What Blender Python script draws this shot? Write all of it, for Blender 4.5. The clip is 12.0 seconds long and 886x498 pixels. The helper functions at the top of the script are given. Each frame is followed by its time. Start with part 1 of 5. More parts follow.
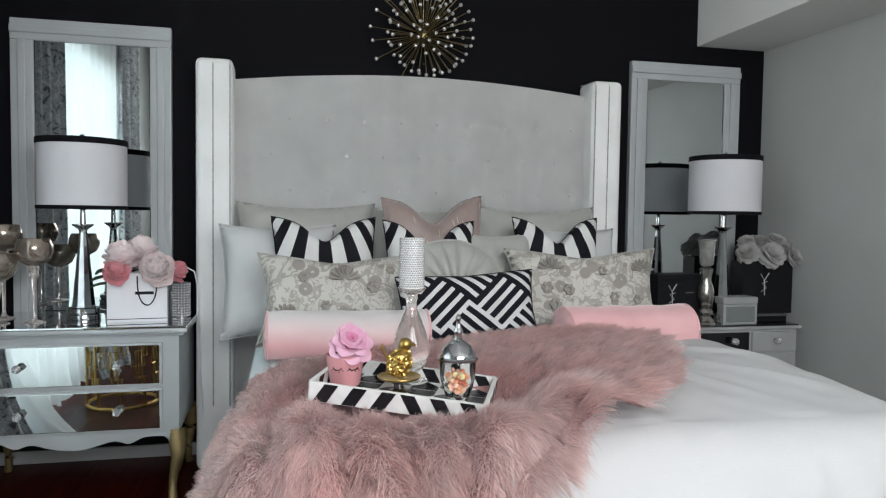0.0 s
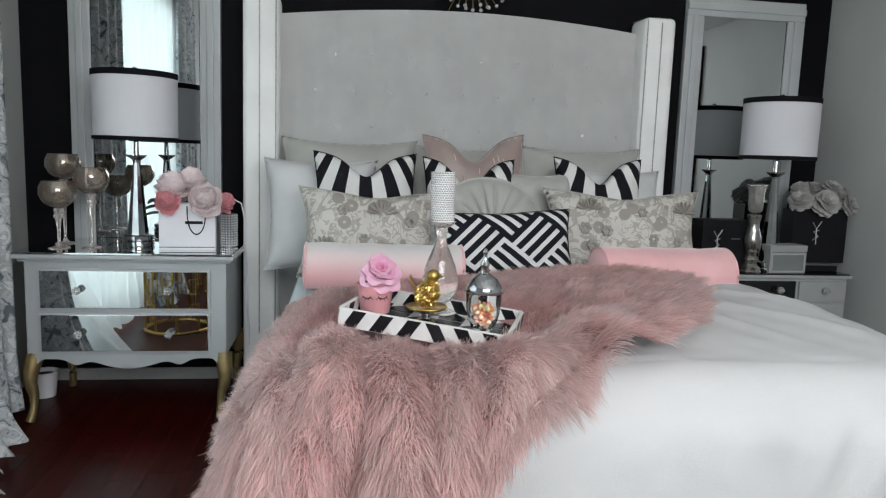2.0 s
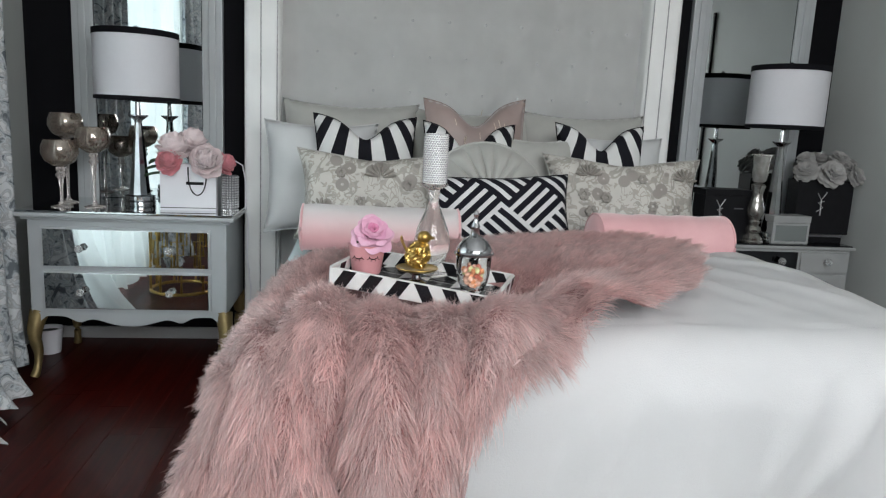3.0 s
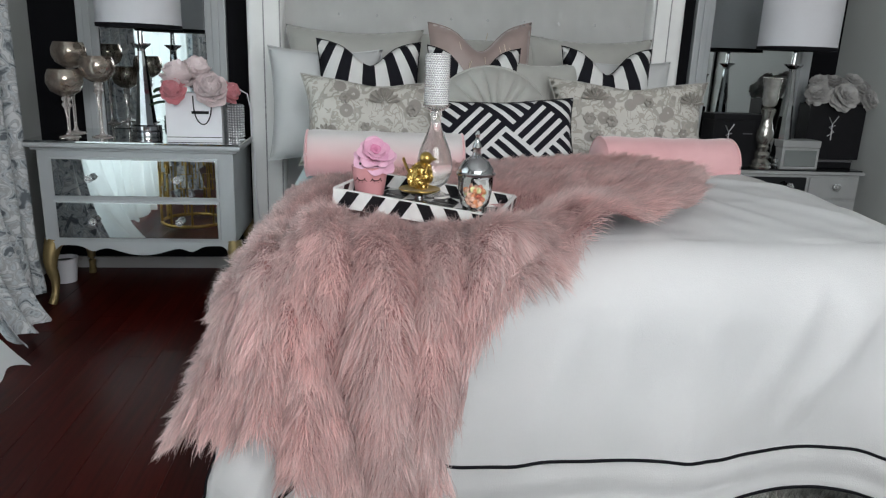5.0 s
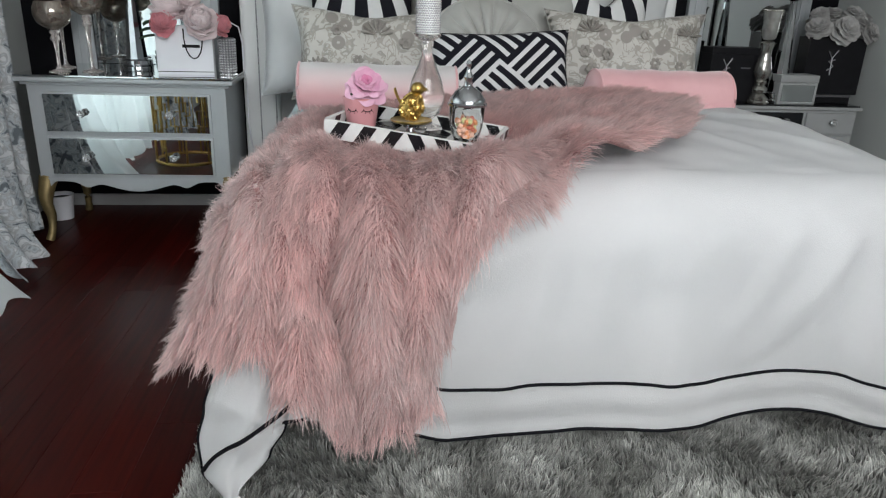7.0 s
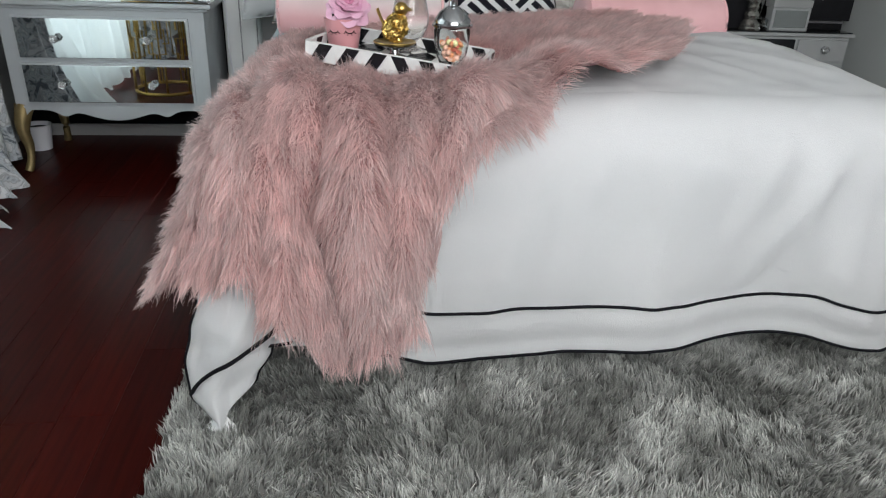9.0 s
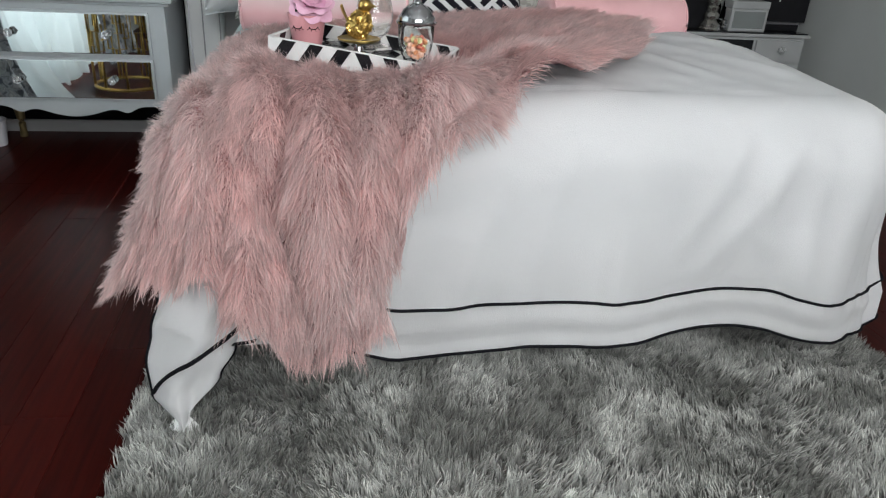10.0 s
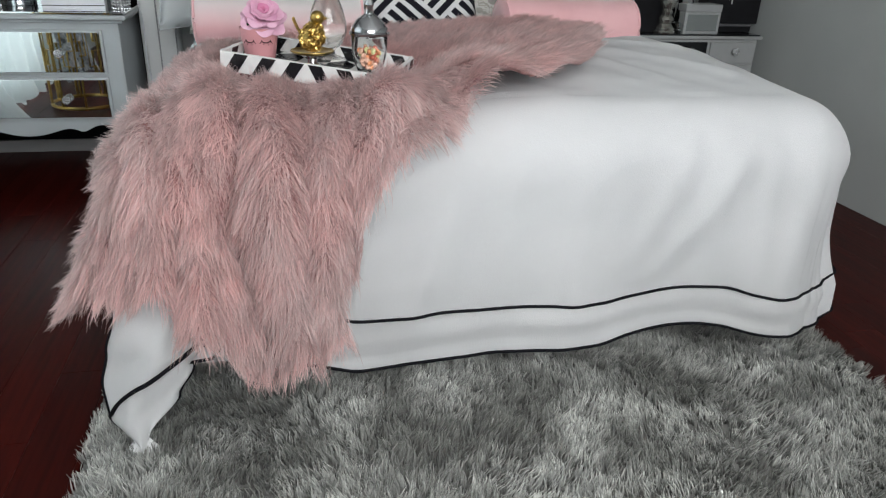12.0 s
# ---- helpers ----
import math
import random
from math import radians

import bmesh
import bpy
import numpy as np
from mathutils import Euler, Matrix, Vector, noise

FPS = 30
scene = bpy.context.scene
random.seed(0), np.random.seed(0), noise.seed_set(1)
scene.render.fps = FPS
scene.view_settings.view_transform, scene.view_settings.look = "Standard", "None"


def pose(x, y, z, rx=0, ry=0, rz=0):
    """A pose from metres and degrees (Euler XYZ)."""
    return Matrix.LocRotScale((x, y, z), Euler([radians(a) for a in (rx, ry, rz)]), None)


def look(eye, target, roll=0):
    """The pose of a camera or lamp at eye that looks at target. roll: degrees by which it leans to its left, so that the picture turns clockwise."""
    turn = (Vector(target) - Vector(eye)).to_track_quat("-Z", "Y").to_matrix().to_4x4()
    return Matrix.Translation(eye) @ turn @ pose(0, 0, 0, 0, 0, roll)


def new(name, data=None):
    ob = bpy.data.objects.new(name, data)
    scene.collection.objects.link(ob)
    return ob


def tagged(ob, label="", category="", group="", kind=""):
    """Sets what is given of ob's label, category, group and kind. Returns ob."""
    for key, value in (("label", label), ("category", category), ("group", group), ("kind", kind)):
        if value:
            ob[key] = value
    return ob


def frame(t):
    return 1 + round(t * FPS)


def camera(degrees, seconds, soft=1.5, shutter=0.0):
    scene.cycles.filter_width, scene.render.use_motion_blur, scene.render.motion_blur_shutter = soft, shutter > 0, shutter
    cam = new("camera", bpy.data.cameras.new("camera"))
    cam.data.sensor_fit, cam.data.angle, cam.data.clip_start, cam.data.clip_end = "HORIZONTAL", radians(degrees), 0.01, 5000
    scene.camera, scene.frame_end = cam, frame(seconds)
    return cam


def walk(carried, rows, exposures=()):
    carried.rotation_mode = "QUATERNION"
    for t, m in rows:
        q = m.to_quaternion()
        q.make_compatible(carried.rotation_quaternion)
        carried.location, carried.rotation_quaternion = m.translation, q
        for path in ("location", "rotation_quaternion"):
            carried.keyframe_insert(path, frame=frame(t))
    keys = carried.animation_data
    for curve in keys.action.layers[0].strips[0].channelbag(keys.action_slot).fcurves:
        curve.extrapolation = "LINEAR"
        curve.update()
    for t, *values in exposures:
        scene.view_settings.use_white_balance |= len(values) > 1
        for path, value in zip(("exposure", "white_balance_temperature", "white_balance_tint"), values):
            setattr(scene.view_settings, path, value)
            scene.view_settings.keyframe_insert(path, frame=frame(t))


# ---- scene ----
cam = camera(64.7, 12.0, soft=1.2)
PATH = [
    (0, (-0.646, -3.601, 1.198), (-0.208, -1.652, 1.102), 0.8),
    (0.5, (-0.635, -3.608, 1.191), (-0.22, -1.659, 1.023), 1.3),
    (1, (-0.623, -3.615, 1.186), (-0.257, -1.658, 0.988), 0.9),
    (1.5, (-0.609, -3.622, 1.177), (-0.285, -1.661, 0.952), 1.5),
    (2, (-0.584, -3.641, 1.174), (-0.297, -1.678, 0.915), 2.0),
    (2.5, (-0.554, -3.649, 1.163), (-0.299, -1.689, 0.859), 2.3),
    (3, (-0.529, -3.657, 1.157), (-0.273, -1.704, 0.81), 2.8),
    (5, (-0.506, -3.694, 1.119), (-0.28, -1.777, 0.596), 2.2),
    (5.5, (-0.496, -3.698, 1.11), (-0.285, -1.793, 0.54), 2.1),
    (6, (-0.482, -3.707, 1.101), (-0.272, -1.815, 0.488), 2.3),
    (6.5, (-0.48, -3.715, 1.099), (-0.247, -1.835, 0.458), 2.2),
    (7, (-0.488, -3.724, 1.094), (-0.259, -1.856, 0.416), 2.2),
    (9, (-0.479, -3.727, 1.068), (-0.219, -1.934, 0.222), 2.5),
    (9.5, (-0.479, -3.73, 1.067), (-0.199, -1.945, 0.21), 2.9),
    (10, (-0.473, -3.734, 1.069), (-0.122, -1.957, 0.221), 3.5),
    (10.5, (-0.464, -3.731, 1.072), (-0.063, -1.958, 0.236), 3.3),
    (11, (-0.449, -3.733, 1.073), (-0.02, -1.962, 0.248), 3.0),
    (11.5, (-0.431, -3.734, 1.069), (0.004, -1.966, 0.241), 2.7),
    (12, (-0.438, -3.743, 1.072), (-0.014, -1.97, 0.249), 2.4),
]
walk(cam, [(t, look(eye, aim, roll)) for t, eye, aim, roll in PATH], exposures=[(0.0, 0.44), (1.0, 0.39), (2.5, 0.34), (5.0, 0.27), (9.0, 0.29), (12.0, 0.29)])

# ---- light ----
world = bpy.data.worlds.new("sky")
scene.world = world
world.use_nodes = True
_n = world.node_tree.nodes
_sky = _n.new("ShaderNodeTexSky")
_sky.sky_type, _sky.sun_disc = "NISHITA", False
_sky.sun_elevation, _sky.sun_rotation = radians(50), radians(200)
world.node_tree.links.new(_sky.outputs[0], _n["Background"].inputs[0])
_n["Background"].inputs[1].default_value = 0.08
sun_data = bpy.data.lights.new("sun", "SUN")
sun_data.energy, sun_data.angle, sun_data.color = 0.8, radians(12), (1.0, 0.96, 0.9)
sun_lamp = new("sun", sun_data)
sun_lamp.matrix_world = look((-6, 4, 9), (0, 0, 0))


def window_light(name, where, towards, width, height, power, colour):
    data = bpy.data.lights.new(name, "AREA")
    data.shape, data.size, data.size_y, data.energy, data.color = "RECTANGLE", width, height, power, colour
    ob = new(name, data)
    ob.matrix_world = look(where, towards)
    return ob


window_light("window_daylight", (-2.20, -2.02, 1.25), (0.0, -2.02, 1.15), 1.5, 2.1, 43, (0.85, 0.97, 1.0))
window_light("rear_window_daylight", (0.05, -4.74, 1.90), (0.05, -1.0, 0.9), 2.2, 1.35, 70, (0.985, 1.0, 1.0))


# ---- materials ----
def material(name, colour, rough=0.6, metal=0.0, second=None, scale=20.0, bump=0.0, bump_scale=60.0, sheen=0.0,
             transmission=0.0, coat=0.0, ior=1.5, spread=0.1, stretch=(1, 1, 1), random_shade=0.0, alpha=1.0, specular=0.5):
    """A surface with a broad mottle, a fine one and a fine relief."""
    m = bpy.data.materials.new(name)
    m.use_nodes = True
    t = m.node_tree
    n, l = t.nodes, t.links
    b = n["Principled BSDF"]
    b.inputs["Roughness"].default_value, b.inputs["Metallic"].default_value = rough, metal
    b.inputs["Sheen Weight"].default_value, b.inputs["Specular IOR Level"].default_value = sheen, specular
    b.inputs["Transmission Weight"].default_value, b.inputs["Coat Weight"].default_value = transmission, coat
    b.inputs["IOR"].default_value, b.inputs["Alpha"].default_value = ior, alpha
    second = second or tuple(c * (1 - spread) for c in colour)
    geo = n.new("ShaderNodeTexCoord")
    mp = n.new("ShaderNodeMapping")
    mp.inputs["Scale"].default_value = stretch
    l.new(geo.outputs["Object"], mp.inputs[0])
    big = n.new("ShaderNodeTexNoise")
    big.inputs["Scale"].default_value, big.inputs["Detail"].default_value = scale, 6
    l.new(mp.outputs[0], big.inputs["Vector"])
    ramp = n.new("ShaderNodeValToRGB")
    ramp.color_ramp.elements[0].position, ramp.color_ramp.elements[1].position = 0.35, 0.65
    ramp.color_ramp.elements[0].color, ramp.color_ramp.elements[1].color = (*second, 1), (*colour, 1)
    l.new(big.outputs[0], ramp.inputs[0])
    out = ramp.outputs[0]
    if random_shade:
        info, hsv, mth = n.new("ShaderNodeNewGeometry"), n.new("ShaderNodeHueSaturation"), n.new("ShaderNodeMapRange")
        mth.inputs[3].default_value, mth.inputs[4].default_value = 1 - random_shade, 1 + random_shade
        l.new(info.outputs["Random Per Island"], mth.inputs[0])
        l.new(mth.outputs[0], hsv.inputs["Value"])
        l.new(out, hsv.inputs["Color"])
        out = hsv.outputs[0]
    l.new(out, b.inputs["Base Color"])
    if bump:
        fine, bp = n.new("ShaderNodeTexNoise"), n.new("ShaderNodeBump")
        fine.inputs["Scale"].default_value, fine.inputs["Detail"].default_value = bump_scale, 4
        l.new(mp.outputs[0], fine.inputs["Vector"])
        bp.inputs["Strength"].default_value, bp.inputs["Distance"].default_value = bump, 0.01
        l.new(fine.outputs[0], bp.inputs["Height"])
        l.new(bp.outputs[0], b.inputs["Normal"])
    return m


BLACK_WALL = material("black_wall_paint", (0.0042, 0.0042, 0.006), 0.75, specular=0.12, scale=3, bump=0.08, bump_scale=220)
GREY_WALL = material("pale_grey_wall_paint", (0.47, 0.49, 0.48), 0.7, scale=2.5, spread=0.06, bump=0.06, bump_scale=200)
CEILING_PAINT = material("ceiling_paint", (0.78, 0.78, 0.77), 0.8, scale=2, spread=0.05, bump=0.1, bump_scale=120)
WHITE_PAINT = material("white_furniture_paint", (0.43, 0.455, 0.47), 0.38, scale=6, spread=0.07, bump=0.04, bump_scale=80)
TRIM_PAINT = material("white_trim_paint", (0.42, 0.42, 0.42), 0.45, scale=6, spread=0.08)
HEADBOARD_FABRIC = material("white_velvet", (0.83, 0.835, 0.83), 0.75, scale=5, spread=0.09, bump=0.15, bump_scale=400, sheen=0.3)
DUVET_COTTON = material("white_cotton", (0.92, 0.92, 0.925), 0.85, scale=4, spread=0.03, bump=0.12, bump_scale=300, sheen=0.1)
SHEET_COTTON = material("pale_blue_sheet", (0.68, 0.77, 0.8), 0.85, scale=5, spread=0.05, bump=0.15, bump_scale=60)
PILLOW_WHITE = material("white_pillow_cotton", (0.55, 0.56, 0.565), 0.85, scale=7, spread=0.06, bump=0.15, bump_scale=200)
PILLOW_CREAM = material("cream_satin", (0.38, 0.38, 0.355), 0.5, scale=8, spread=0.1, bump=0.12, bump_scale=40, sheen=0.3)
BLACK_CLOTH = material("black_cloth", (0.007, 0.007, 0.010), 0.85, specular=0.15, scale=30, spread=0.3, bump=0.1, bump_scale=500)
PINK_VELVET = material("pink_velvet", (0.72, 0.41, 0.425), 0.7, scale=9, second=(0.64, 0.345, 0.36), bump=0.12, bump_scale=250, sheen=0.6)
BLUSH_SATIN = material("blush_satin", (0.31, 0.235, 0.22), 0.4, scale=7, spread=0.2, bump=0.1, bump_scale=30, sheen=0.3)
CHROME = material("chrome", (0.50, 0.51, 0.53), 0.12, 1.0, scale=12, spread=0.1)
GOLD = material("gold_leaf", (0.62, 0.42, 0.13), 0.28, 1.0, scale=18, spread=0.3, bump=0.1, bump_scale=60)
ANTIQUE_GOLD = material("antique_gold_paint", (0.32, 0.24, 0.11), 0.45, 0.6, scale=14, spread=0.35, bump=0.1, bump_scale=50)
MIRROR = material("mirror_glass", (0.66, 0.69, 0.69), 0.02, 1.0, scale=2, spread=0.03)
DARK_MIRROR = material("dark_mirror_glass", (0.07, 0.073, 0.08), 0.05, 1.0, scale=3, spread=0.2)
GLASS = material("clear_glass", (0.96, 0.98, 0.98), 0.02, transmission=1.0, ior=1.45, scale=2, spread=0.01)
SHADE_CLOTH = material("white_lampshade_linen", (0.63, 0.63, 0.665), 0.8, scale=60, spread=0.015, bump=0.1, bump_scale=500)
CARD_BLACK = material("black_card", (0.009, 0.009, 0.011), 0.5, specular=0.2, scale=20, spread=0.25)
CARD_WHITE = material("white_card", (0.78, 0.78, 0.82), 0.5, scale=10, spread=0.04)


# ---- building helpers ----
def part(name, bm, mat, parent, label="", smooth=True):
    """Links a bmesh as one mesh under a thing or under a part."""
    me = bpy.data.meshes.new(name)
    bm.to_mesh(me)
    bm.free()
    me.materials.append(mat)
    if smooth:
        areas = [p.area for p in me.polygons]
        boxy = len(areas) < 200 and max(areas) > 0.12 * sum(areas)
        if not boxy:
            me.shade_smooth()
            me.set_sharp_from_angle(angle=radians(40))
    ob = new(name, me)
    ob.parent = parent
    return tagged(ob, label)


def thing(name, label, category, m=None, group="", kind=""):
    ob = new(name)
    ob.empty_display_size = 0.05
    ob.matrix_basis = m or Matrix()
    return tagged(ob, label, category, group, kind)


def box(size, at=(0, 0, 0), bevel=0.004, turn=None, bm=None, segments=2):
    """A bevelled box centred at a place."""
    mine = bmesh.new()
    bmesh.ops.create_cube(mine, size=1.0, matrix=Matrix.Diagonal((*size, 1)))
    if bevel:
        bmesh.ops.bevel(mine, geom=mine.edges[:], offset=min(bevel, min(size) * 0.45), segments=segments, affect="EDGES", profile=0.6)
    mine.transform(Matrix.Translation(at) @ (turn or Matrix()))
    return join(bm, mine)


def join(bm, mine):
    if bm is None:
        return mine
    me = bpy.data.meshes.new("tmp")
    mine.to_mesh(me)
    mine.free()
    bm.from_mesh(me)
    bpy.data.meshes.remove(me)
    return bm


def lathe(profile, segs=32, at=(0, 0, 0), bm=None, scale=(1, 1, 1), squared=0.0):
    """Turns (radius, height) pairs round the upright axis."""
    mine = bmesh.new()
    rings = []
    for r, z in profile:
        ring = []
        for k in range(segs):
            a = 2 * math.pi * k / segs
            ring.append(mine.verts.new((r * math.cos(a) * scale[0], r * math.sin(a) * scale[1], z * scale[2])))
        rings.append(ring)
    for lo, hi in zip(rings, rings[1:]):
        for k in range(segs):
            mine.faces.new((lo[k], lo[(k + 1) % segs], hi[(k + 1) % segs], hi[k]))
    if profile[0][0] > 1e-5:
        mine.faces.new(rings[0][::-1])
    if profile[-1][0] > 1e-5:
        mine.faces.new(rings[-1])
    bmesh.ops.remove_doubles(mine, verts=mine.verts[:], dist=1e-5)
    mine.transform(Matrix.Translation(at))
    return join(bm, mine)


def tube(points, radius, sides=8, bm=None, closed=False):
    """A round bar along points; radius may be a list."""
    mine = bmesh.new()
    pts = [Vector(p) for p in points]
    rings = []
    for i, p in enumerate(pts):
        a = pts[i - 1] if i or closed else p
        b = pts[(i + 1) % len(pts)] if i < len(pts) - 1 or closed else p
        d = (b - a).normalized()
        side = d.cross(Vector((0, 0, 1)))
        if side.length < 0.05:
            side = d.cross(Vector((0, 1, 0)))
        side.normalize()
        up = side.cross(d)
        r = radius[i] if isinstance(radius, (list, tuple)) else radius
        rings.append([mine.verts.new(p + r * (math.cos(2 * math.pi * k / sides) * side + math.sin(2 * math.pi * k / sides) * up)) for k in range(sides)])
    pairs = list(zip(rings, rings[1:])) + ([(rings[-1], rings[0])] if closed else [])
    for lo, hi in pairs:
        for k in range(sides):
            mine.faces.new((lo[k], lo[(k + 1) % sides], hi[(k + 1) % sides], hi[k]))
    if not closed:
        mine.faces.new(rings[0][::-1])
        mine.faces.new(rings[-1])
    bmesh.ops.recalc_face_normals(mine, faces=mine.faces[:])
    return join(bm, mine)


def sheet(fn, nu, nv, thick=0.0, bm=None):
    """A grid of points fn(u, v), u and v from 0 to 1, given thickness below."""
    mine = bmesh.new()
    grid = [[mine.verts.new(fn(i / nu, j / nv)) for j in range(nv + 1)] for i in range(nu + 1)]
    for i in range(nu):
        for j in range(nv):
            mine.faces.new((grid[i][j], grid[i + 1][j], grid[i + 1][j + 1], grid[i][j + 1]))
    if thick:
        bmesh.ops.recalc_face_normals(mine, faces=mine.faces[:])
        bmesh.ops.solidify(mine, geom=mine.faces[:], thickness=thick)
    return join(bm, mine)


def wob(x, y, z=0.0, s=1.0):
    return noise.noise(Vector((x * s, y * s, z * s)))


# ---- structure ----
LEFT, RIGHT, BACK = -2.10, 2.055, -4.7


def setting(name, bm, mat, label, category, smooth=False):
    ob = part(name, bm, mat, None, smooth=smooth)
    return tagged(ob, label, category, kind="structure")


setting("wall_north", box((4.5, 0.15, 3.6), (0, 0.075, 1.8), 0), BLACK_WALL, "matt black painted feature wall behind the bed", "wall")
setting("wall_east", box((0.15, 4.95, 3.6), (RIGHT + 0.075, -2.375, 1.8), 0), GREY_WALL, "plain pale grey painted side wall", "wall")
_b = box((0.15, 1.2, 3.6), (LEFT - 0.075, -0.6, 1.8), 0)
box((0.15, 2.05, 3.6), (LEFT - 0.075, -3.825, 1.8), 0, bm=_b)
box((0.15, 1.6, 1.3), (LEFT - 0.075, -2.0, 2.95), 0, bm=_b)
box((0.15, 1.6, 0.10), (LEFT - 0.075, -2.0, 0.05), 0, bm=_b)
setting("wall_west", _b, GREY_WALL, "pale grey painted wall with a tall window opening", "wall")
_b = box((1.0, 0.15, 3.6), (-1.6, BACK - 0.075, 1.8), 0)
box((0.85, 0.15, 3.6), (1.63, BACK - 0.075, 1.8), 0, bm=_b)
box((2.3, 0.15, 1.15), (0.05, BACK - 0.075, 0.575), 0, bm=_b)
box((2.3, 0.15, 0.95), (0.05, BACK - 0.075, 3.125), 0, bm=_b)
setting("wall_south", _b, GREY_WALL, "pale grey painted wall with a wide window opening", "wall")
_b = bmesh.new()
for _x0, _z0, _x1, _z1 in ((LEFT - 0.15, 2.98, 0.0, 2.98), (0.0, 2.98, RIGHT + 0.15, 2.24)):
    _vs = [_b.verts.new(p) for p in ((_x0, 0.1, _z0), (_x1, 0.1, _z1), (_x1, -4.9, _z1), (_x0, -4.9, _z0),
                                     (_x0, 0.1, _z0 + 0.12), (_x1, 0.1, _z1 + 0.12), (_x1, -4.9, _z1 + 0.12), (_x0, -4.9, _z0 + 0.12))]
    for f in ((0, 1, 2, 3), (7, 6, 5, 4), (0, 4, 5, 1), (1, 5, 6, 2), (2, 6, 7, 3), (3, 7, 4, 0)):
        _b.faces.new([_vs[k] for k in f])
bmesh.ops.recalc_face_normals(_b, faces=_b.faces[:])
setting("ceiling", _b, CEILING_PAINT, "sloping white painted ceiling", "ceiling")
setting("soffit", box((0.435, 4.69, 0.26), (1.6205 + 0.2165, -2.346, 2.172 + 0.13), 0.003), CEILING_PAINT, "boxed pale soffit along the side wall", "soffit")


# ---- floor ----
def wood_floor_material():
    m = bpy.data.materials.new("cherry_floorboards")
    m.use_nodes = True
    n, l = m.node_tree.nodes, m.node_tree.links
    b = n["Principled BSDF"]
    b.inputs["Roughness"].default_value, b.inputs["Coat Weight"].default_value, b.inputs["Coat Roughness"].default_value = 0.34, 0.03, 0.25
    b.inputs["Specular IOR Level"].default_value = 0.09
    tc, mp, info = n.new("ShaderNodeTexCoord"), n.new("ShaderNodeMapping"), n.new("ShaderNodeObjectInfo")
    mp.inputs["Scale"].default_value = (28, 1.6, 28)
    l.new(tc.outputs["Object"], mp.inputs[0])
    l.new(info.outputs["Location"], mp.inputs["Location"])
    g, r = n.new("ShaderNodeTexNoise"), n.new("ShaderNodeValToRGB")
    g.inputs["Scale"].default_value, g.inputs["Detail"].default_value = 2.2, 8
    l.new(mp.outputs[0], g.inputs["Vector"])
    r.color_ramp.elements[0].color, r.color_ramp.elements[1].color = (0.020, 0.0018, 0.0013, 1), (0.050, 0.0050, 0.0030, 1)
    r.color_ramp.elements[0].position, r.color_ramp.elements[1].position = 0.3, 0.7
    l.new(g.outputs[0], r.inputs[0])
    hsv, mr = n.new("ShaderNodeHueSaturation"), n.new("ShaderNodeMapRange")
    mr.inputs[3].default_value, mr.inputs[4].default_value = 0.82, 1.18
    l.new(info.outputs["Random"], mr.inputs[0])
    l.new(mr.outputs[0], hsv.inputs["Value"])
    l.new(r.outputs[0], hsv.inputs["Color"])
    l.new(hsv.outputs[0], b.inputs["Base Color"])
    bp = n.new("ShaderNodeBump")
    bp.inputs["Strength"].default_value, bp.inputs["Distance"].default_value = 0.06, 0.003
    l.new(g.outputs[0], bp.inputs["Height"])
    l.new(bp.outputs[0], b.inputs["Normal"])
    return m


FLOOR_WOOD = wood_floor_material()
floor = setting("floor", box((4.5, 5.1, 0.1), (0, -2.35, -0.062), 0), FLOOR_WOOD, "glossy dark cherry wooden floor", "floor")


# ---- bed cover shape ----
BX0, BX1, BY, TOP = -0.60, 0.87, -2.14, 0.705


def bend(o, r):
    """Across and down after an arc length o over an edge of radius r."""
    q = r * math.pi / 2
    if o < q:
        return r * math.sin(o / r), r * (1 - math.cos(o / r))
    return r, r + (o - q)


CREASES = [(0.30, -1.55, 0.62, -2.02, 0.030, 0.012), (0.42, -1.50, 0.85, -1.95, 0.035, 0.014), (0.55, -1.42, 0.95, -1.62, 0.03, 0.012), (0.10, -2.20, 0.02, -2.70, 0.05, 0.012),
           (0.55, -2.25, 0.38, -2.60, 0.035, 0.014), (0.72, -2.25, 0.45, -2.66, 0.035, 0.015), (0.62, -2.10, 0.58, -2.75, 0.05, 0.012), (0.86, -2.25, 0.80, -2.80, 0.05, 0.022),
           (0.74, -2.35, 0.72, -2.80, 0.04, 0.014), (-0.05, -2.35, -0.18, -2.75, 0.04, 0.012), (0.25, -2.45, 0.22, -2.8, 0.04, 0.010), (0.05, -1.3, 0.5, -1.38, 0.03, 0.01), (0.6, -1.2, 0.9, -1.3, 0.03, 0.012)]


def crease(u, v):
    """Soft ridges in the cotton, each along a line, and a fine crumple."""
    s = 0.007 * wob(u, v, 4, 5.5) + 0.003 * wob(u, v, 6, 14)
    for a, b, c, d, w, hgt in CREASES:
        k = max(0.0, min(1.0, ((u - a) * (c - a) + (v - b) * (d - b)) / ((c - a) ** 2 + (d - b) ** 2)))
        e = ((u - a - k * (c - a)) ** 2 + (v - b - k * (d - b)) ** 2) / (w * w)
        if e < 6:
            s += 1.0 * hgt * math.exp(-e) * (0.3 + 0.7 * math.sin(math.pi * min(1, max(0.08, k))))
    return s


